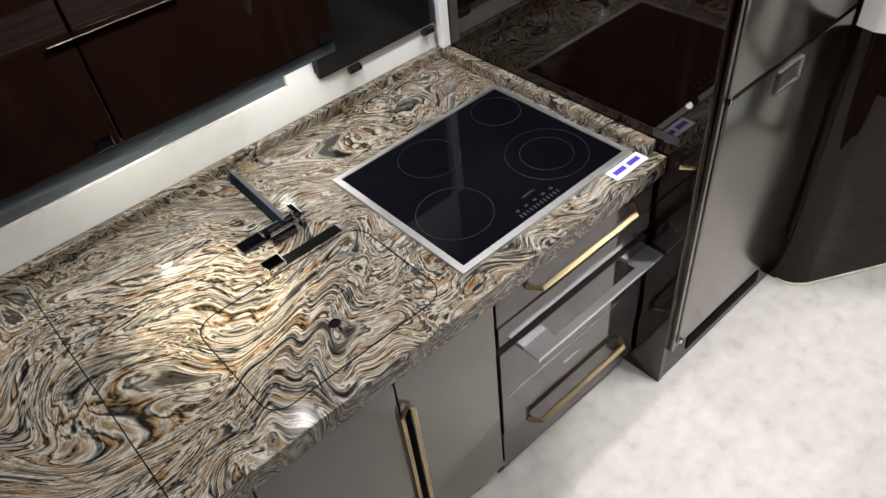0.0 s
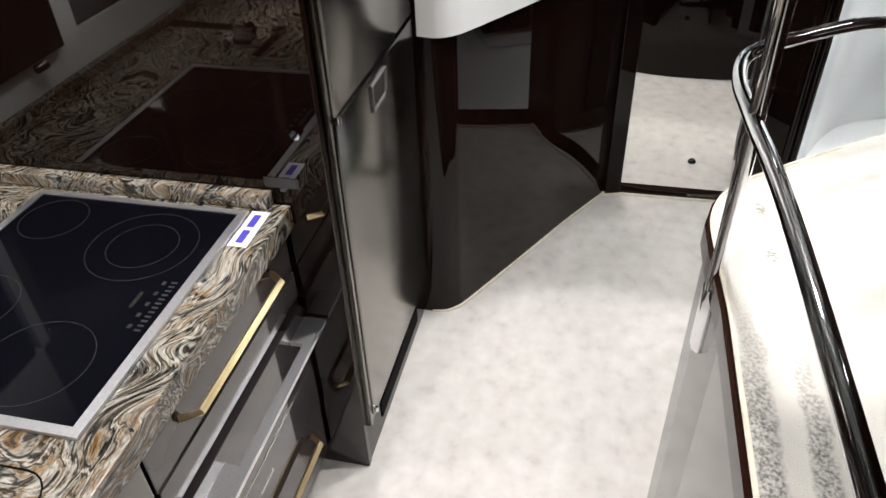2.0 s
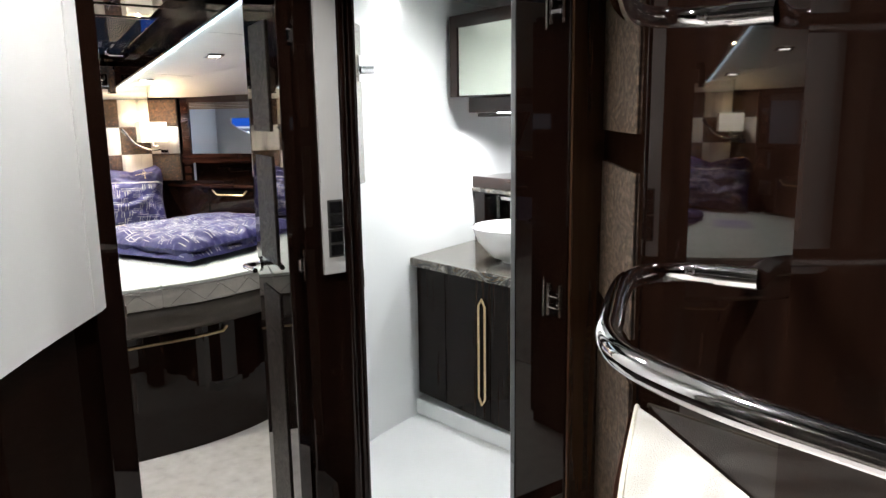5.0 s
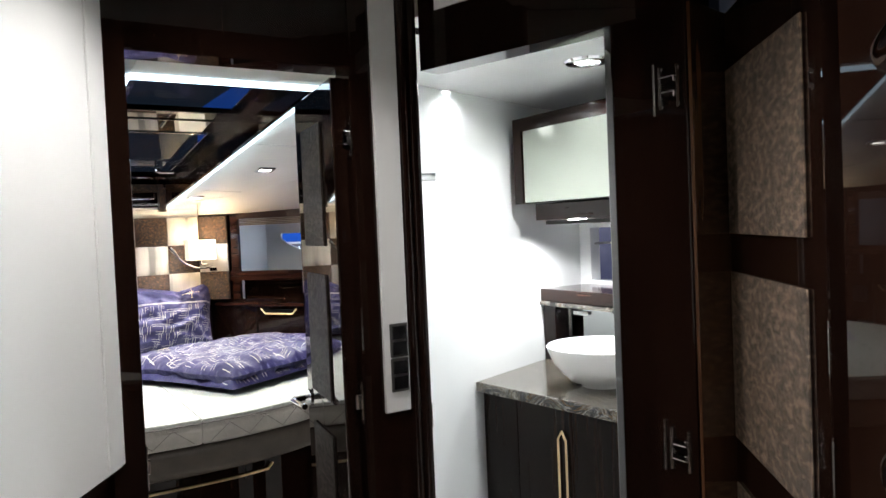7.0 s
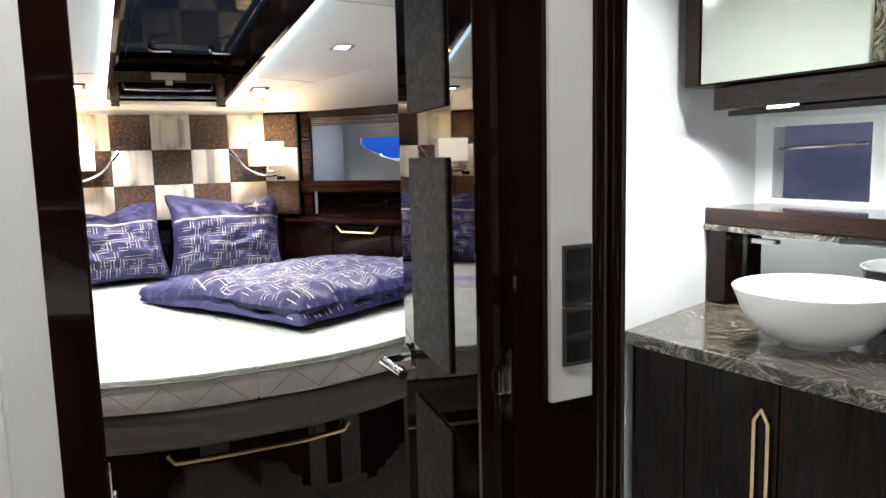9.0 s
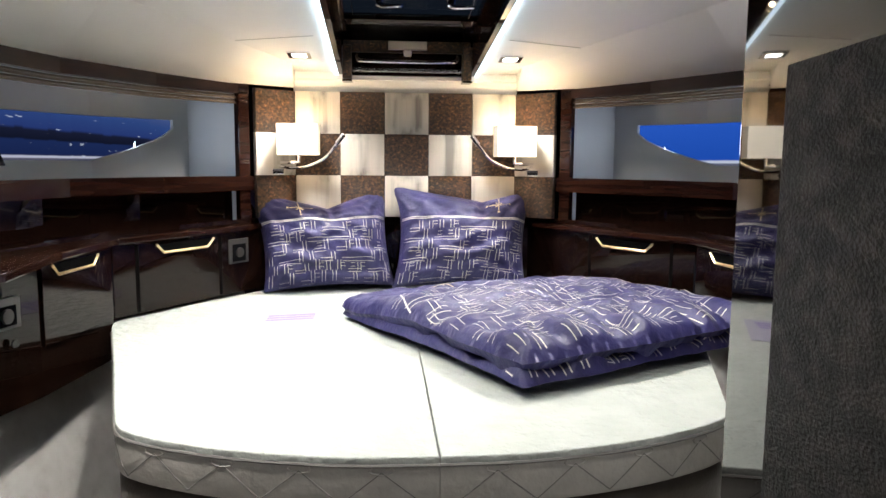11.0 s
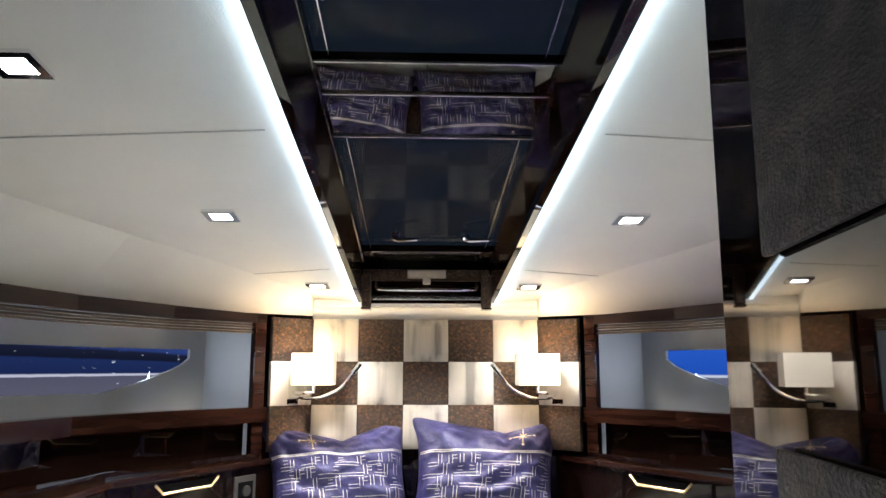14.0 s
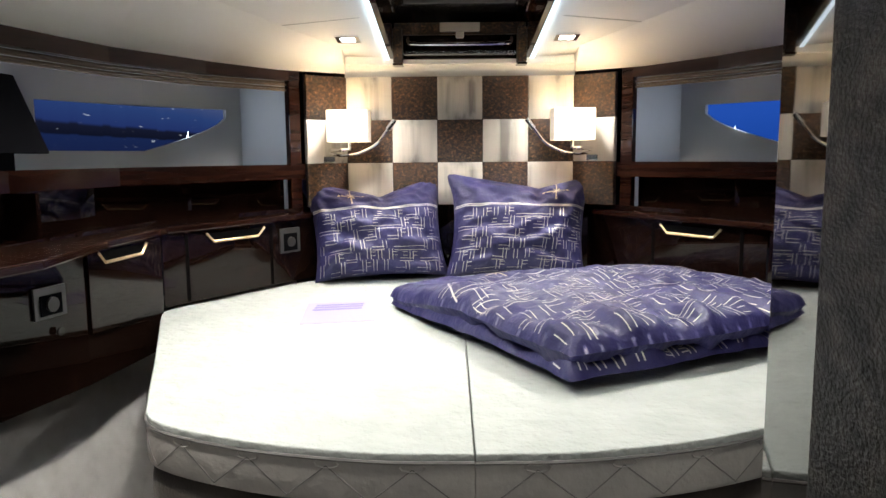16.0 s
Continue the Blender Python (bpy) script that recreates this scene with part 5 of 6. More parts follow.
def cushion(poly, z0, z1, r, inset=0.0):
    """A padded slab with rounded rims over an outline that runs anticlockwise or not."""
    b = bmesh.new()
    c = sum((Vector(p) for p in poly), Vector((0, 0))) / len(poly)
    area = sum(p[0] * q[1] - q[0] * p[1] for p, q in zip(poly, poly[1:] + poly[:1]))
    sgn = 1 if area > 0 else -1
    closed = [Vector(p) for p in poly]
    n = len(closed)

    def ring(off, z):
        out = []
        for i in range(n):
            a, p, q = closed[i - 1], closed[i], closed[(i + 1) % n]
            d1, d2 = (p - a).normalized(), (q - p).normalized()
            n1, n2 = Vector((-d1.y, d1.x)), Vector((-d2.y, d2.x))
            m = n1 + n2
            m = m.normalized() if m.length > 1e-4 else n1
            out.append(b.verts.new((*(p + sgn * m * off / max(0.45, m.dot(n1))), z)))
        return out

    prof = [(r * 0.9 + inset, z0), (inset + r * 0.25, z0 + r * 0.35), (inset, z0 + r), (inset, z1 - r), (inset + r * 0.12, z1 - r * 0.5), (inset + r * 0.45, z1 - r * 0.12), (inset + r, z1)]
    rings = [ring(o, z) for o, z in prof]
    for u, v in zip(rings, rings[1:]):
        for i in range(n):
            b.faces.new((u[i], u[(i + 1) % n], v[(i + 1) % n], v[i]))
    b.faces.new(rings[0][::-1])
    b.faces.new(rings[-1])
    return b


for s in (1, -1):
    poly = [Vector((p.x, s * (p.y if p.y > 0.01 else 0.0006))) for p in HALF]
    m_ = thing("mattress", "white topped half mattress with grey quilted side", "mattress", (5.6, s * 0.4, 0.675), "bed mattresses")
    part("core", cushion(poly, 0.677, 0.768, 0.012), MATTRESS_SIDE, m_, smooth=50)
    part("top_panel", cushion(poly, 0.758, 0.7765, 0.0035, 0.0008), MATTRESS, m_, smooth=50)
    part("piping", tube([(p[0], p[1], 0.7605) for p in poly[:36]], 0.0034, 6), PIPING, m_, smooth=True)
    # quilting on the front side: zigzag seams and ovals
    run = offset_line(poly[:30], 0.0)
    dist, acc = [0.0], 0.0
    for a, c in zip(run, run[1:]):
        acc += (c - a).length
        dist.append(acc)

    def along(t):
        for i in range(len(run) - 1):
            if t <= dist[i + 1]:
                return run[i].lerp(run[i + 1], (t - dist[i]) / max(1e-6, dist[i + 1] - dist[i]))
        return run[-1]

    t, up_ = 0.03, True
    while t < acc - 0.1:
        w_ = 0.075
        p, c = along(t), along(t + w_)
        nn = (c - p).normalized()
        out = Vector((nn.y, -nn.x)) * s * -1
        pts = [(*(along(t + w_ * k / 4) - out * 0.0), (0.688 + 0.06 * k / 4) if up_ else (0.748 - 0.06 * k / 4)) for k in range(5)]
        part("seam", tube(pts, 0.0014, 5), PIPING, m_)
        if up_:
            cc = along(t + w_)
            oval = [(*(along(t + w_ + 0.022 * math.cos(a))), 0.752 + 0.008 * math.sin(a)) for a in [k * math.tau / 10 for k in range(10)]]
            part("oval_stitch", tube(oval, 0.002, 4, None, True), MATTRESS_SIDE, m_)
        up_ = not up_
        t += w_

WHOLE = [Vector((p.x, p.y)) for p in HALF] + [Vector((p.x, -p.y)) for p in reversed(HALF)]
bed = thing("bed", "island bed base with taupe leather rim and dark drawers", "bed", (5.6, 0, 0))
part("leather_rim", cushion(WHOLE, 0.555, 0.675, 0.035, 0.006), BED_LEATHER, bed, smooth=60)
b = bmesh.new()
INN = offset_line([*HALF[:-2]], -0.045)
inner = [Vector((max(p.x, 4.86), max(0.002, p.y))) for p in INN]
ring_ = inner + [Vector((6.66, 0.5))]
poly = ring_ + [Vector((p.x, -p.y)) for p in reversed(ring_)]
part("base", prism(poly, 0.0, 0.554), WOOD, bed)
for y0, y1 in ((-0.285, 0.252),):
    pts = []
    for y in (y0, y0 + 0.02, y0 * 0.5, (y0 + y1) / 2, y1 * 0.5, y1 - 0.02, y1):
        best = min((p for p in (Vector((h.x, h.y * sg)) for h in HALF[:30] for sg in (1, -1))), key=lambda p: abs(p.y - y) + (0 if p.x < 5.2 else 9))
        pts.append((best.x + 0.036, y, 0.515))
    pts[0] = (pts[0][0], pts[0][1], 0.538)
    pts[-1] = (pts[-1][0], pts[-1][1], 0.538)
    part("handle", tube(pts, 0.006, 5), BRASS, bed, "long brass drawer handle")

# headboard of padded leather squares
head = thing("headboard", "headboard of bronze and cream padded leather squares", "headboard", (6.7, 0, 1.05))
part("backing", box(6.696, 6.7115, -0.465, 0.465, 0.95, 1.593), WOOD, head)
TW = 0.1852


def pad(material, m):
    b = box(-TW / 2 + 0.0012, TW / 2 - 0.0012, -0.007, 0.012, -0.0862, 0.0862)
    bmesh.ops.subdivide_edges(b, edges=b.edges, cuts=4, use_grid_fill=True)
    for v in b.verts:
        if v.co.y < -0.006:
            ex = min(1.0, (TW / 2 - abs(v.co.x)) / 0.03)
            ez = min(1.0, (0.0862 - abs(v.co.z)) / 0.03)
            v.co.y -= 0.014 * math.sqrt(max(0, 1 - (1 - ex) ** 2)) * math.sqrt(max(0, 1 - (1 - ez) ** 2))
    b.transform(m)
    part("padded_square", b, material, head, smooth=60)


for row in range(3):
    z = 1.592 - 0.0866 - row * 0.1735
    for col in range(7):
        dark = (row + col) % 2 == 0
        if 1 <= col <= 5:
            y, x, turn_ = (3 - col) * TW, 6.684, -90
        else:
            s = 1 if col == 0 else -1
            x, y, turn_ = 6.628, s * 0.540, -90 + s * 39
        pad(BRONZE_TILE if dark else CREAM_TILE, Matrix.Translation((x, y, z)) @ Matrix.Rotation(radians(turn_), 4, "Z"))

# wall lamps
for s in (1, -1):
    L = thing("wall_lamp", "cream square shade wall lamp with bent chrome reading arm, lit", "wall lamp", (6.60, s * 0.55, 1.32), "headboard lamps")
    cx, cy = 6.515, s * 0.432
    b = bmesh.new()
    for x0, x1, y0, y1 in ((-0.058, 0.058, 0.074, 0.078), (-0.058, 0.058, -0.078, -0.074), (-0.058, -0.054, -0.074, 0.074), (0.054, 0.058, -0.074, 0.074)):
        box(cx + x0, cx + x1, cy + y0, cy + y1, 1.328, 1.448, 0, b)
    part("shade", b, SHADE, L, "cream fabric shade")
    part("bulb", turned([(0, -0.03), (0.02, -0.02), (0.024, 0), (0.016, 0.03), (0, 0.035)], (cx, cy, 1.375), 14), LAMP_BULB, L)
    part("wall_plate", slab((6.632, s * 0.507), (6.600, s * 0.547), 1.25, 1.335, 0.014, 0.003, -s), CHROME, L)
    part("arm", tube([(6.61, s * 0.525, 1.298), (6.56, s * 0.50, 1.298), (6.515, s * 0.46, 1.298), (6.515, cy, 1.30), (6.515, cy, 1.345)], 0.007, 8), CHROME, L, smooth=True)
    goose = smooth_line([(6.585, s * 0.520, 1.285), (6.54, s * 0.47, 1.276), (6.50, s * 0.40, 1.283), (6.49, s * 0.33, 1.315), (6.49, s * 0.29, 1.362), (6.495, s * 0.272, 1.385)], 5)
    part("gooseneck", tube(goose, 0.0055, 8), CHROME, L, smooth=True)
    part("reading_head", tube([goose[-4], goose[-1], goose[-1] + (goose[-1] - goose[-4]).normalized() * 0.03], 0.0105, 10), CHROME, L, smooth=True)
    lamp = bpy.data.lights.new("lamp_light", "POINT")
    lamp.energy, lamp.color, lamp.shadow_soft_size = 4.4, (1.0, 0.74, 0.45), 0.01
    o = new("lamp_light", lamp)
    o.location = (cx, cy, 1.438)
    lamp2 = bpy.data.lights.new("lamp_light_low", "POINT")
    lamp2.energy, lamp2.color, lamp2.shadow_soft_size = 1.6, (1.0, 0.74, 0.45), 0.01
    o = new("lamp_light_low", lamp2)
    o.location = (cx, cy, 1.340)

# ---- cabin: side cabinets ----


def brass_pull(a, b2, z, s, parent):
    """A trapezoid brass edge pull under a dark cut-out, on an upright front from a to b2."""
    a, b2 = Vector(a), Vector(b2)
    d = (b2 - a).normalized()
    n = Vector((d.y, -d.x)) * (1 if s > 0 else -1)
    n = n if n.dot(Vector((5.6, 0)) - a) > 0 else -n
    w_ = (b2 - a).length
    p = [a + n * 0.004, a.lerp(b2, 0.12) + n * 0.004, a.lerp(b2, 0.88) + n * 0.004, b2 + n * 0.004]
    hts = [z + 0.030, z, z, z + 0.030]
    part("pull", tube([(*q, h) for q, h in zip(p, hts)], 0.0048, 4), BRASS, parent, "brass trapezoid pull")
    b = bmesh.new()
    vs = [b.verts.new((*(a.lerp(b2, 0.12) + n * 0.0022), z)), b.verts.new((*(a.lerp(b2, 0.88) + n * 0.0022), z)), b.verts.new((*(b2 + n * 0.0022), z + 0.030)), b.verts.new((*(a + n * 0.0022), z + 0.030))]
    f = b.faces.new(vs)
    ext = bmesh.ops.extrude_face_region(b, geom=[f])
    for v in [g for g in ext["geom"] if isinstance(g, bmesh.types.BMVert)]:
        v.co -= Vector((*n, 0)) * 0.002
    part("cut_out", b, RUBBER, parent)


def socket(a, b2, z0, z1, parent):
    part("socket_frame", slab(a, b2, z0, z1, 0.006, 0.001, SIDE_SIGN), SOCKET, parent, "steel framed power socket")
    a, b2 = Vector(a), Vector(b2)
    d = (b2 - a).normalized()
    n = Vector((-d.y, d.x)) * SIDE_SIGN * 0.0062
    i0, i1 = a.lerp(b2, 0.16) + n, a.lerp(b2, 0.84) + n
    part("socket_face", slab(i0, i1, z0 + 0.008, z1 - 0.02, 0.003, 0.001, SIDE_SIGN), SCREEN, parent)
    c = a.lerp(b2, 0.5) + n * 1.5
    part("socket_well", tube([(c.x, c.y, (z0 + z1) / 2 - 0.005), (c.x + n.x, c.y + n.y, (z0 + z1) / 2 - 0.005)], 0.019, 16), SWITCH_GREY, parent)


for s in (1, -1):
    SIDE_SIGN = -s
    mm = lambda p: (p[0], s * p[1])
    c0, c1, c2, c3, c4 = (6.655, 0.545), (6.378, 0.720), (6.056, 0.922), (5.975, 0.968), (5.575, 1.022)
    g = "bedside cabinets"
    fore = thing("bedside_cabinet", "dark gloss bedside cabinet with brass drawer pull", "cabinet", (*mm(c2), 0.79), g)
    body = [mm(c0), mm(c2), mm(c3), mm((6.05, 1.06)), mm((6.30, 0.90)), mm((6.57, 0.65))]
    part("body", prism(body, 0.79, 1.028), WOOD, fore)
    df = part("drawer", slab(mm(c2), mm(c1), 0.795, 1.022, 0.006, 0.0015, -s * -1), WOOD, fore)
    e0 = Vector(c2).lerp(Vector(c1), 0.22)
    e1 = Vector(c2).lerp(Vector(c1), 0.92)
    brass_pull(Vector(mm(e0)), Vector(mm(e1)), 0.985, s, df)
    for u in (c1, c2):
        v = Vector(mm(u))
        part("joint", box(v.x - 0.0015, v.x + 0.0015, v.y - 0.009 if s > 0 else v.y - 0.002, v.y + 0.002 if s > 0 else v.y + 0.009, 0.795, 1.022), RUBBER, fore)
    pa, pb = Vector(c1).lerp(Vector(c0), 0.14), Vector(c1).lerp(Vector(c0), 0.46)
    if s > 0:
        socket(mm(pa), mm(pb), 0.905, 1.0, fore)
    aft = thing("side_cabinet", "dark gloss side cabinet with brass drawer pull", "cabinet", (*mm(c4), 0.79), g)
    tail = (5.15, 1.13) if s > 0 else (4.95, 1.14)
    body = [mm((5.968, 0.972)), mm(c4), mm(tail), mm((tail[0], 1.24)), mm((5.55, 1.17)), mm((5.968, 1.06))]
    part("body", prism(body, 0.66 if s > 0 else 0.79, 1.028), WOOD, aft)
    df = part("drawer", slab(mm((5.955, 0.970)), mm((5.585, 1.019)), 0.795, 1.022, 0.006, 0.0015, s), WOOD, aft)
    brass_pull(Vector(mm((5.87, 0.977))), Vector(mm((5.63, 1.009))), 0.985, s, df)
    if s > 0:
        socket(mm((5.40, 1.064)), mm((5.50, 1.038)), 0.875, 0.955, aft)
        part("button", tube([(5.47, 1.038, 0.835), (5.468, 1.033, 0.835)], 0.011, 12), BLACK, aft)
    shelf = [mm(p) for p in ((6.65, 0.535), (5.975, 0.948), (5.62, 0.972), (5.23, 0.93), (5.05, 0.97), (4.85, 1.12), (4.85, 1.33), (5.10, 1.31), (5.55, 1.235), (5.95, 1.13), (6.28, 0.94), (6.575, 0.665))]
    if s < 0:
        shelf = [mm(p) for p in ((6.65, 0.535), (5.975, 0.948), (5.62, 0.985), (4.95, 1.06), (4.95, 1.27), (5.55, 1.235), (5.95, 1.13), (6.28, 0.94), (6.575, 0.665))]
    sh = thing("cabin_shelf", "dark red brown gloss shelf top along the cabin side", "shelf", (*mm((5.9, 1.0)), 1.03), "cabin shelves")
    part("top", prism(shelf, 1.030, 1.052, 0.004), WOOD_RED, sh)
    lipline = [mm(p) for p in ((6.60, 0.61), (6.0, 0.985), (5.60, 1.05), (5.0, 1.12))]
    part("fiddle_rail", run_wall(lipline, 1.053, 1.072, -0.018 * s), WOOD, sh)
    part("divider", slab(mm((5.62, 1.15)), mm((5.62, 1.24)), 1.053, 1.18, 0.02, 0.002, s), WOOD, sh)

wr = thing("wardrobe", "dark gloss wardrobe beside the cabin door with chrome lever", "wardrobe", (4.0, 0.9, 0))
part("body", box(3.765, 4.175, 0.575, 1.30, 0.0, 1.88, 0.003), WOOD, wr)
wd = part("door", box(3.775, 4.170, 0.552, 0.573, 0.06, 1.86, 0.002), WOOD, wr)
wh = part("handle", tube([(4.135, 0.5515, 0.992), (4.135, 0.545, 0.992)], 0.024, 20), CHROME, wd, "chrome lever handle", smooth=True)
part("lever", tube([(4.135, 0.546, 0.992), (4.135, 0.512, 0.992), (4.127, 0.501, 0.992), (4.02, 0.497, 0.988)], 0.0095, 10), CHROME, wh, smooth=True)

tv = thing("television", "black flat television on a bracket before the window", "television", (5.2, 1.1, 1.24))
b = prism([(5.50, 1.045), (4.90, 1.08), (4.905, 1.108), (5.505, 1.073)], 1.285, 1.475, 0.004)
for v in b.verts:
    v.co.y += (v.co.z - 1.285) * 0.28
    v.co.x -= (v.co.z - 1.285) * 0.22
part("screen", b, SCREEN, tv)
part("foot", box(5.30, 5.44, 1.10, 1.16, 1.2435, 1.30, 0.004), SCREEN, tv)

# ---- cabin: soft things ----


def grid_mesh(f, nu, nv, b=None):
    b = b or bmesh.new()
    vs = [[b.verts.new(f(i / nu, j / nv)) for j in range(nv + 1)] for i in range(nu + 1)]
    for i in range(nu):
        for j in range(nv):
            b.faces.new((vs[i][j], vs[i + 1][j], vs[i + 1][j + 1], vs[i][j + 1]))
    return b


def ribbon(b, f, u0, v0, u1, v1, w, steps=5):
    """A thin printed line on the surface f between two places on it."""
    rows = []
    d = Vector((u1 - u0, v1 - v0))
    for k in range(steps + 1):
        u, v = u0 + d.x * k / steps, v0 + d.y * k / steps
        p, e = f(u, v), 0.004
        pu, pv = (f(u + e, v) - p), (f(u, v + e) - p)
        nrm = pu.cross(pv)
        if nrm.length < 1e-12:
            return
        nrm.normalize()
        step = (pu * d.x + pv * d.y)
        if step.length < 1e-9:
            return
        across = nrm.cross(step.normalized()) * w
        lift = nrm * 0.0016
        rows.append((b.verts.new(p + across + lift), b.verts.new(p - across + lift)))
    for r, s_ in zip(rows, rows[1:]):
        b.faces.new((r[0], r[1], s_[1], s_[0]))


def weave(b, f, u0, u1, v0, v1, cols, rows, rng, w, upright=0.6, keep=None):
    """Paired strokes that start on a staggered lattice and meet in corners, tees and steps."""
    du, dv = (u1 - u0) / cols, (v1 - v0) / rows
    for j in range(rows):
        for i in range(cols):
            cu, cv = u0 + (i + 0.25 + 0.5 * (j % 2)) * du, v0 + (j + 0.12) * dv
            if keep and not keep(cu, cv):
                continue
            gu, gv = du * 0.16, dv * 0.15
            if rng.random() < upright:
                end = min(v1, cv + dv * rng.uniform(0.72, 1.05))
                for side in (-1, 1):
                    a = cu + gu * side
                    if u0 <= a <= u1:
                        ribbon(b, f, a, cv - dv * 0.04 * rng.random(), a, end, w, 6)
            else:
                end = min(u1, cu + du * rng.uniform(0.75, 1.15))
                for side in (-1, 1):
                    ribbon(b, f, max(u0, cu - gu), cv + gv * side, end, cv + gv * side, w * 0.9, 6)
            if rng.random() < 0.28:
                mid = cv + dv * 0.55
                for side in (-1, 1):
                    ribbon(b, f, cu + gu, mid + gv * side, min(u1, cu + du * 0.6), mid + gv * side, w * 0.9, 4)


P1, P2, P3, P4 = Vector((6.02, 0.248)), Vector((5.12, -0.205)), Vector((5.52, -0.98)), Vector((6.44, -0.52))
MID = (P1 + P2 + P3 + P4) / 4


def ease(a, b2, t):
    t = min(1.0, max(0.0, (t - a) / (b2 - a)))
    return t * t * (3 - 2 * t)


def ridge(q):
    return 0.35 - abs(noise.noise(q))


def duvet_layer(u, v, mid, thick, side, shift):
    """u from the plain turned edge to the thick fold, v across; rounded all round."""
    p = (P1 * (1 - u) + P2 * u) * (1 - v) + (P4 * (1 - u) + P3 * u) * v
    q = Vector((p.x, p.y, shift))
    wob = 0.022 * noise.noise(q * 6) + 0.012 * noise.noise(q * 15)
    edge = min(u, 1 - u, v, 1 - v)
    h = min(1.0, max(0.0, edge) / 0.075)
    rim = 1 - h
    p = MID + (p - MID) * (1 + wob * rim * 1.4)
    puff = math.sqrt(max(0.0, 1 - rim ** 2))
    t = thick / 2 * puff
    t += puff * (0.030 * ridge(q * 3.4) + 0.024 * ridge(q * 7.5 + Vector((2, 5, 0))) + 0.012 * ridge(q * 17))
    near = ease(0.66, 1.0, u)
    t += puff * near * (0.013 * math.sin(34 * v + 4 * noise.noise(q * 3)) + 0.007 * math.sin(71 * v + 5 * noise.noise(q * 4)))
    flank = ease(0.30, 0.0, v) * ease(0.2, 0.5, u)
    t += puff * flank * 0.011 * math.sin(36 * u + 4 * noise.noise(q * 3))
    z = mid * (0.45 + 0.55 * ease(0.05, 0.5, u)) + side * max(t, 0.0)
    return Vector((p.x, p.y, 0.7775 + max(0.0015, z)))


def duvet_surface(u, v):
    return duvet_layer(u, v, 0.082, 0.078, 1, 0.0)


def fold_surface(u, v):
    """The lower layer, peeping out along the near edges."""
    return duvet_layer(u, v, 0.030, 0.060, 1, 7.0)


def band(v):
    return 0.15 + 0.35 * math.exp(-v / 0.1)


duvet = thing("duvet", "folded navy duvet printed with silver line pattern", "duvet", (5.55, -0.3, 0.777))
b = grid_mesh(duvet_surface, 110, 100)
grid_mesh(lambda u, v: duvet_layer(1 - u, v, 0.082, 0.06, -1, 0.0), 60, 60, b)
bmesh.ops.remove_doubles(b, verts=b.verts, dist=0.0002)
part("cover", b, BLUE, duvet, smooth=80)
part("lower_fold", grid_mesh(fold_surface, 80, 80), BLUE, duvet, smooth=80)
rng = random.Random(7)
b = bmesh.new()


def turned_duvet(a, u):
    return duvet_surface(u, 1 - a)


def turned_fold(a, u):
    return fold_surface(u, 1 - a)


weave(b, turned_duvet, 0.005, 0.995, 0.14, 0.985, 16, 14, rng, 0.0014, 0.5, lambda a, u: u > band(1 - a) + 0.025)
weave(b, turned_fold, 0.0, 1.0, 0.90, 0.995, 17, 3, rng, 0.0020, 0.8)
for k in range(40):
    v0, v1 = 0.008 + k * 0.0246, 0.008 + (k + 1) * 0.0246
    ribbon(b, duvet_surface, band(v0), v0, band(v1), v1, 0.0028, 2)
part("print", b, PRINT, duvet, "silver printed line pattern")
b = bmesh.new()
for k in range(8):
    a, r = k * math.tau / 8 + 0.3, (0.062 if k % 2 == 0 else 0.032)
    ribbon(b, duvet_surface, 0.085, 0.42, 0.085 + r * 0.7 * math.cos(a), 0.42 + r * math.sin(a), 0.0026, 3)
part("star", b, GOLD_PRINT, duvet, "small gold compass star")


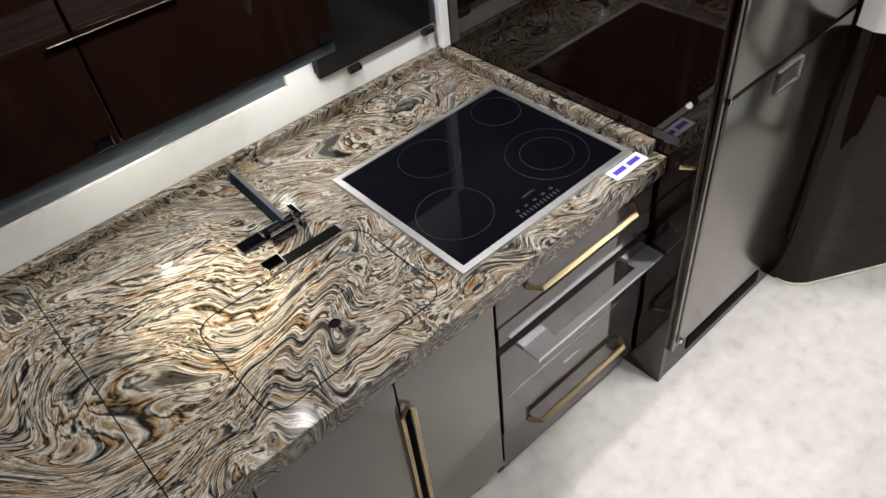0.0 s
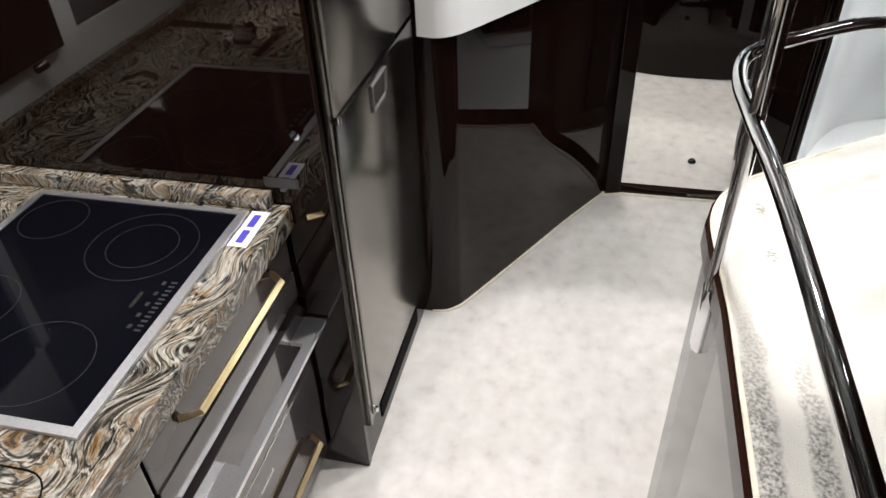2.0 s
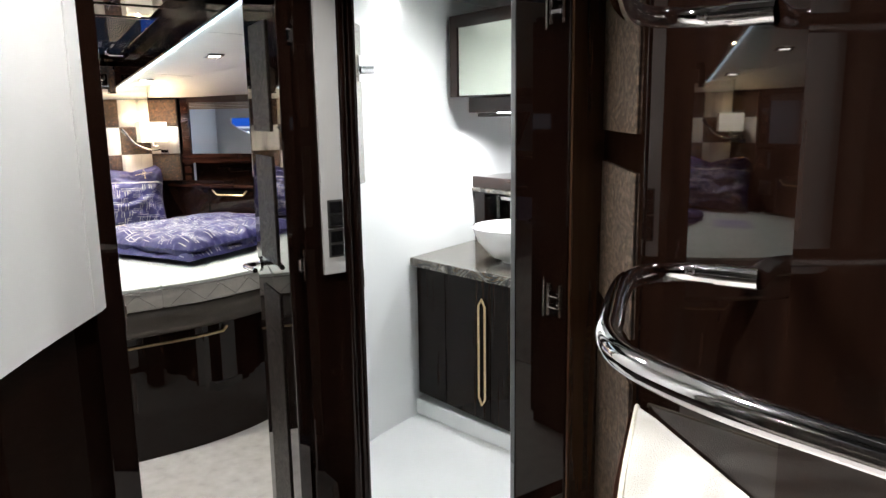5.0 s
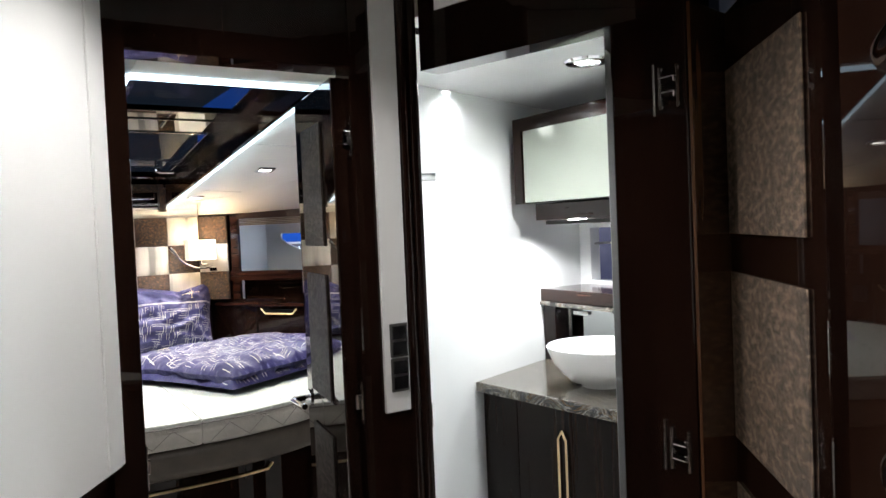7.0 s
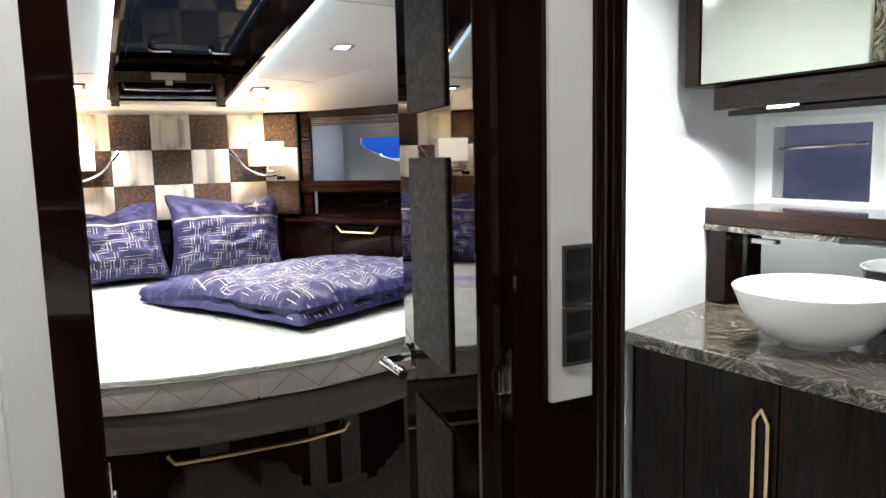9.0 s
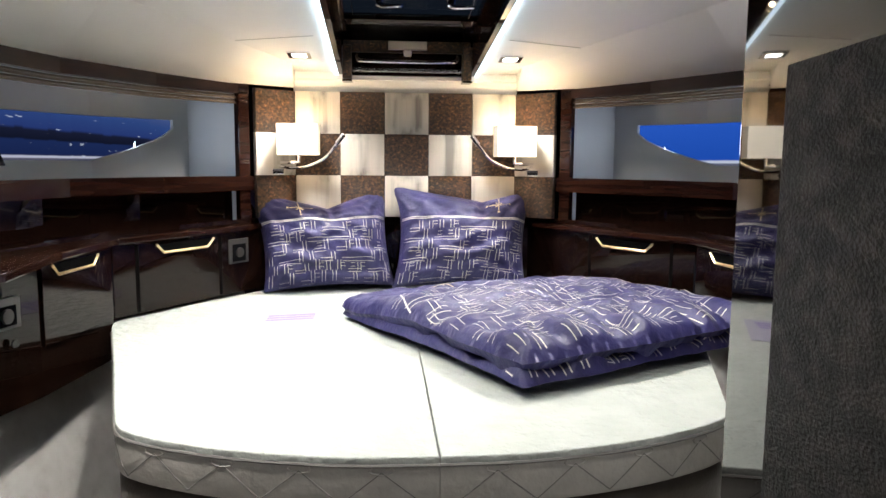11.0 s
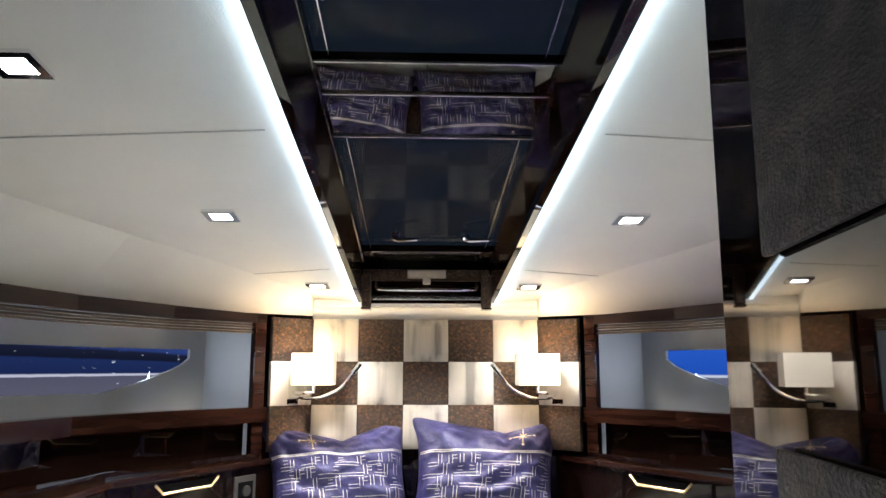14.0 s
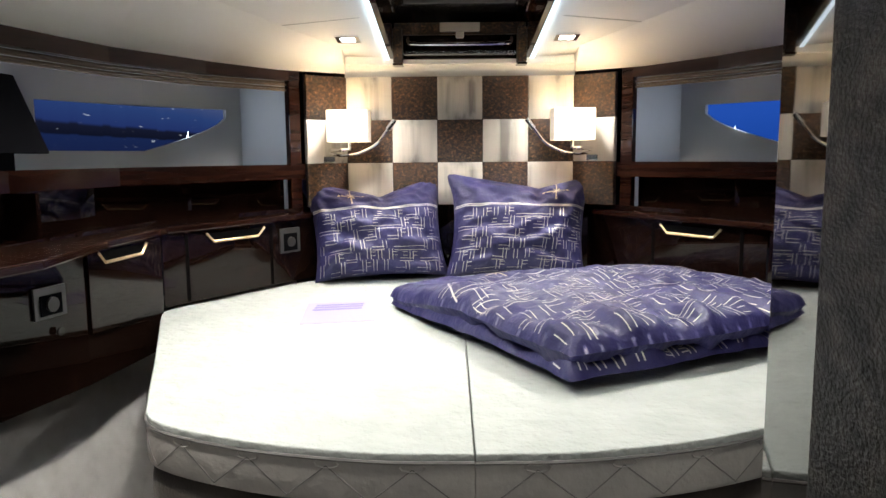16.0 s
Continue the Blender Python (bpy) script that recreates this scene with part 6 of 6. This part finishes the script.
def pillow_maker(at, lean, yaw, corners, dip, label, star_v):
    """corners: top left, top right, bottom left, bottom right as (across, up)."""
    m = Matrix.Translation((at[0], at[1], 0.778)) @ Matrix.Rotation(radians(-90 + yaw), 4, "Z") @ Matrix.Rotation(radians(-lean), 4, "X")
    seed = Vector((at[1] * 9, lean, 2))
    tl, tr, bl, br = [Vector(c) for c in corners]
    dip_u, dip_z = dip

    def body(u, v, side):
        x, z = (u - 0.5) * 2, v * 2 - 1
        p = (bl * (1 - u) + br * u) * (1 - v) + (tl * (1 - u) + tr * u) * v
        q = Vector((x, z, 0)) + seed
        # edges drawn in between the corners
        p.x -= 0.030 * x * abs(x) * (1 - z * z)
        sag = 1 - min(1.0, abs(u - dip_u) / (dip_u if u < dip_u else 1 - dip_u))
        ear = 0.050 * (abs(x) * max(0.0, z)) ** 7
        p += Vector((ear if x > 0 else -ear, ear * 0.8))
        p.y -= (dip_z * sag ** 1.2 * max(0.0, z) ** 1.5) - 0.02 * (1 - x * x) * max(0.0, -z) ** 3
        ed = max(0.0, (1 - abs(x) ** 2.2) * (1 - abs(z) ** (1.7 if z > 0 else 3.2)))
        th = 0.115 * ed ** 0.55 * (1 + 0.16 * noise.noise(q * 1.6))
        # creases that run out of the corners and down from the dip
        cr = 0.0
        for cx, cz, turn in ((-1, 1, 0.3), (1, 1, 1.4), (-1, -1, 2.2), (1, -1, 3.1)):
            ang, far = math.atan2(z - cz, x - cx), math.hypot(z - cz, x - cx)
            cr += 0.010 * math.sin(ang * 13 + turn + 2.2 * noise.noise(q * 2)) * math.exp(-far / 0.75)
        low = ease(0.45, -0.6, z)
        cr += low * 0.010 * math.sin(13 * z + 4.5 * noise.noise(Vector((x * 1.6, z * 2.2, 1)) + seed))
        cr -= 0.030 * math.exp(-((u - dip_u) / 0.045) ** 2) * ease(0.05, 0.9, z)
        th += (cr + 0.030 * ridge(q * 2.1) + 0.012 * ridge(q * 5)) * min(1.0, ed * 3)
        return m @ Vector((p.x, -side * max(0.001, th) + 0.010 * noise.noise(q * 1.3), p.y))

    def face(u, v):
        return body(u, v, 1)

    pl = thing("pillow", label, "pillow", (at[0], at[1], 0.778), "bed pillows")
    b = grid_mesh(face, 64, 56)
    grid_mesh(lambda u, v: body(1 - u, v, -0.55), 30, 26, b)
    part("case", b, BLUE, pl, smooth=80)
    b = bmesh.new()
    weave(b, face, 0.03, 0.97, 0.02, 0.625, 12, 6, random.Random(int(at[1] * 100) + 5), 0.0012, 0.55)
    for off in (0.652, 0.667):
        ribbon(b, face, 0.015, off, 0.985, off, 0.0021, 40)
    part("print", b, PRINT, pl, "silver printed line pattern")
    b = bmesh.new()
    su, sv = star_v
    for k in range(8):
        a, r = k * math.tau / 8, (0.088 if k % 2 == 0 else 0.046)
        ribbon(b, face, su, sv, su + r * 0.8 * math.cos(a), sv + r * math.sin(a), 0.0022, 4)
    for k in range(4):
        a = k * math.tau / 4
        cu, cv = su + 0.085 * math.cos(a), sv + 0.108 * math.sin(a)
        ribbon(b, face, cu - 0.008, cv, cu + 0.008, cv, 0.004, 1)
    part("star", b, GOLD_PRINT, pl, "small gold compass star")


pillow_maker((6.530, 0.315), 20, 9, ((-0.318, 0.420), (0.262, 0.440), (-0.265, 0.0), (0.275, 0.012)), (0.55, 0.085), "navy pillow with silver lines and gold star leaning on the headboard", (0.33, 0.825))
pillow_maker((6.535, -0.235), 20, 1, ((-0.280, 0.440), (0.312, 0.428), (-0.300, 0.010), (0.262, 0.006)), (0.62, 0.055), "navy pillow with silver lines and gold star beside its twin", (0.74, 0.845))
lf = thing("leaflet", "pale lilac printed leaflet lying on the mattress", "leaflet", (5.95, 0.4, 0.777))
part("sheet", prism([(6.085, 0.525), (6.135, 0.310), (5.82, 0.272), (5.775, 0.492)], 0.7772, 0.7785), PAPER, lf)
for k in range(3):
    x = 6.055 - k * 0.035
    part("line", prism([(x, 0.49), (x + 0.012 + 0.02, 0.335), (x + 0.010, 0.333), (x - 0.022, 0.488)], 0.7787, 0.7791), INK, lf)

# added lamps just inside the two portlights, standing in for the hall's daylight
for s in (1, -1):
    d = bpy.data.lights.new("portlight_glow", "AREA")
    d.shape, d.size, d.size_y, d.energy, d.color = "RECTANGLE", 0.55, 0.12, 2.2, (0.72, 0.83, 1.0)
    o = new("portlight_glow", d)
    o.matrix_world = look((6.30, s * 1.20, 1.40), (6.02, s * 0.70, 1.36))
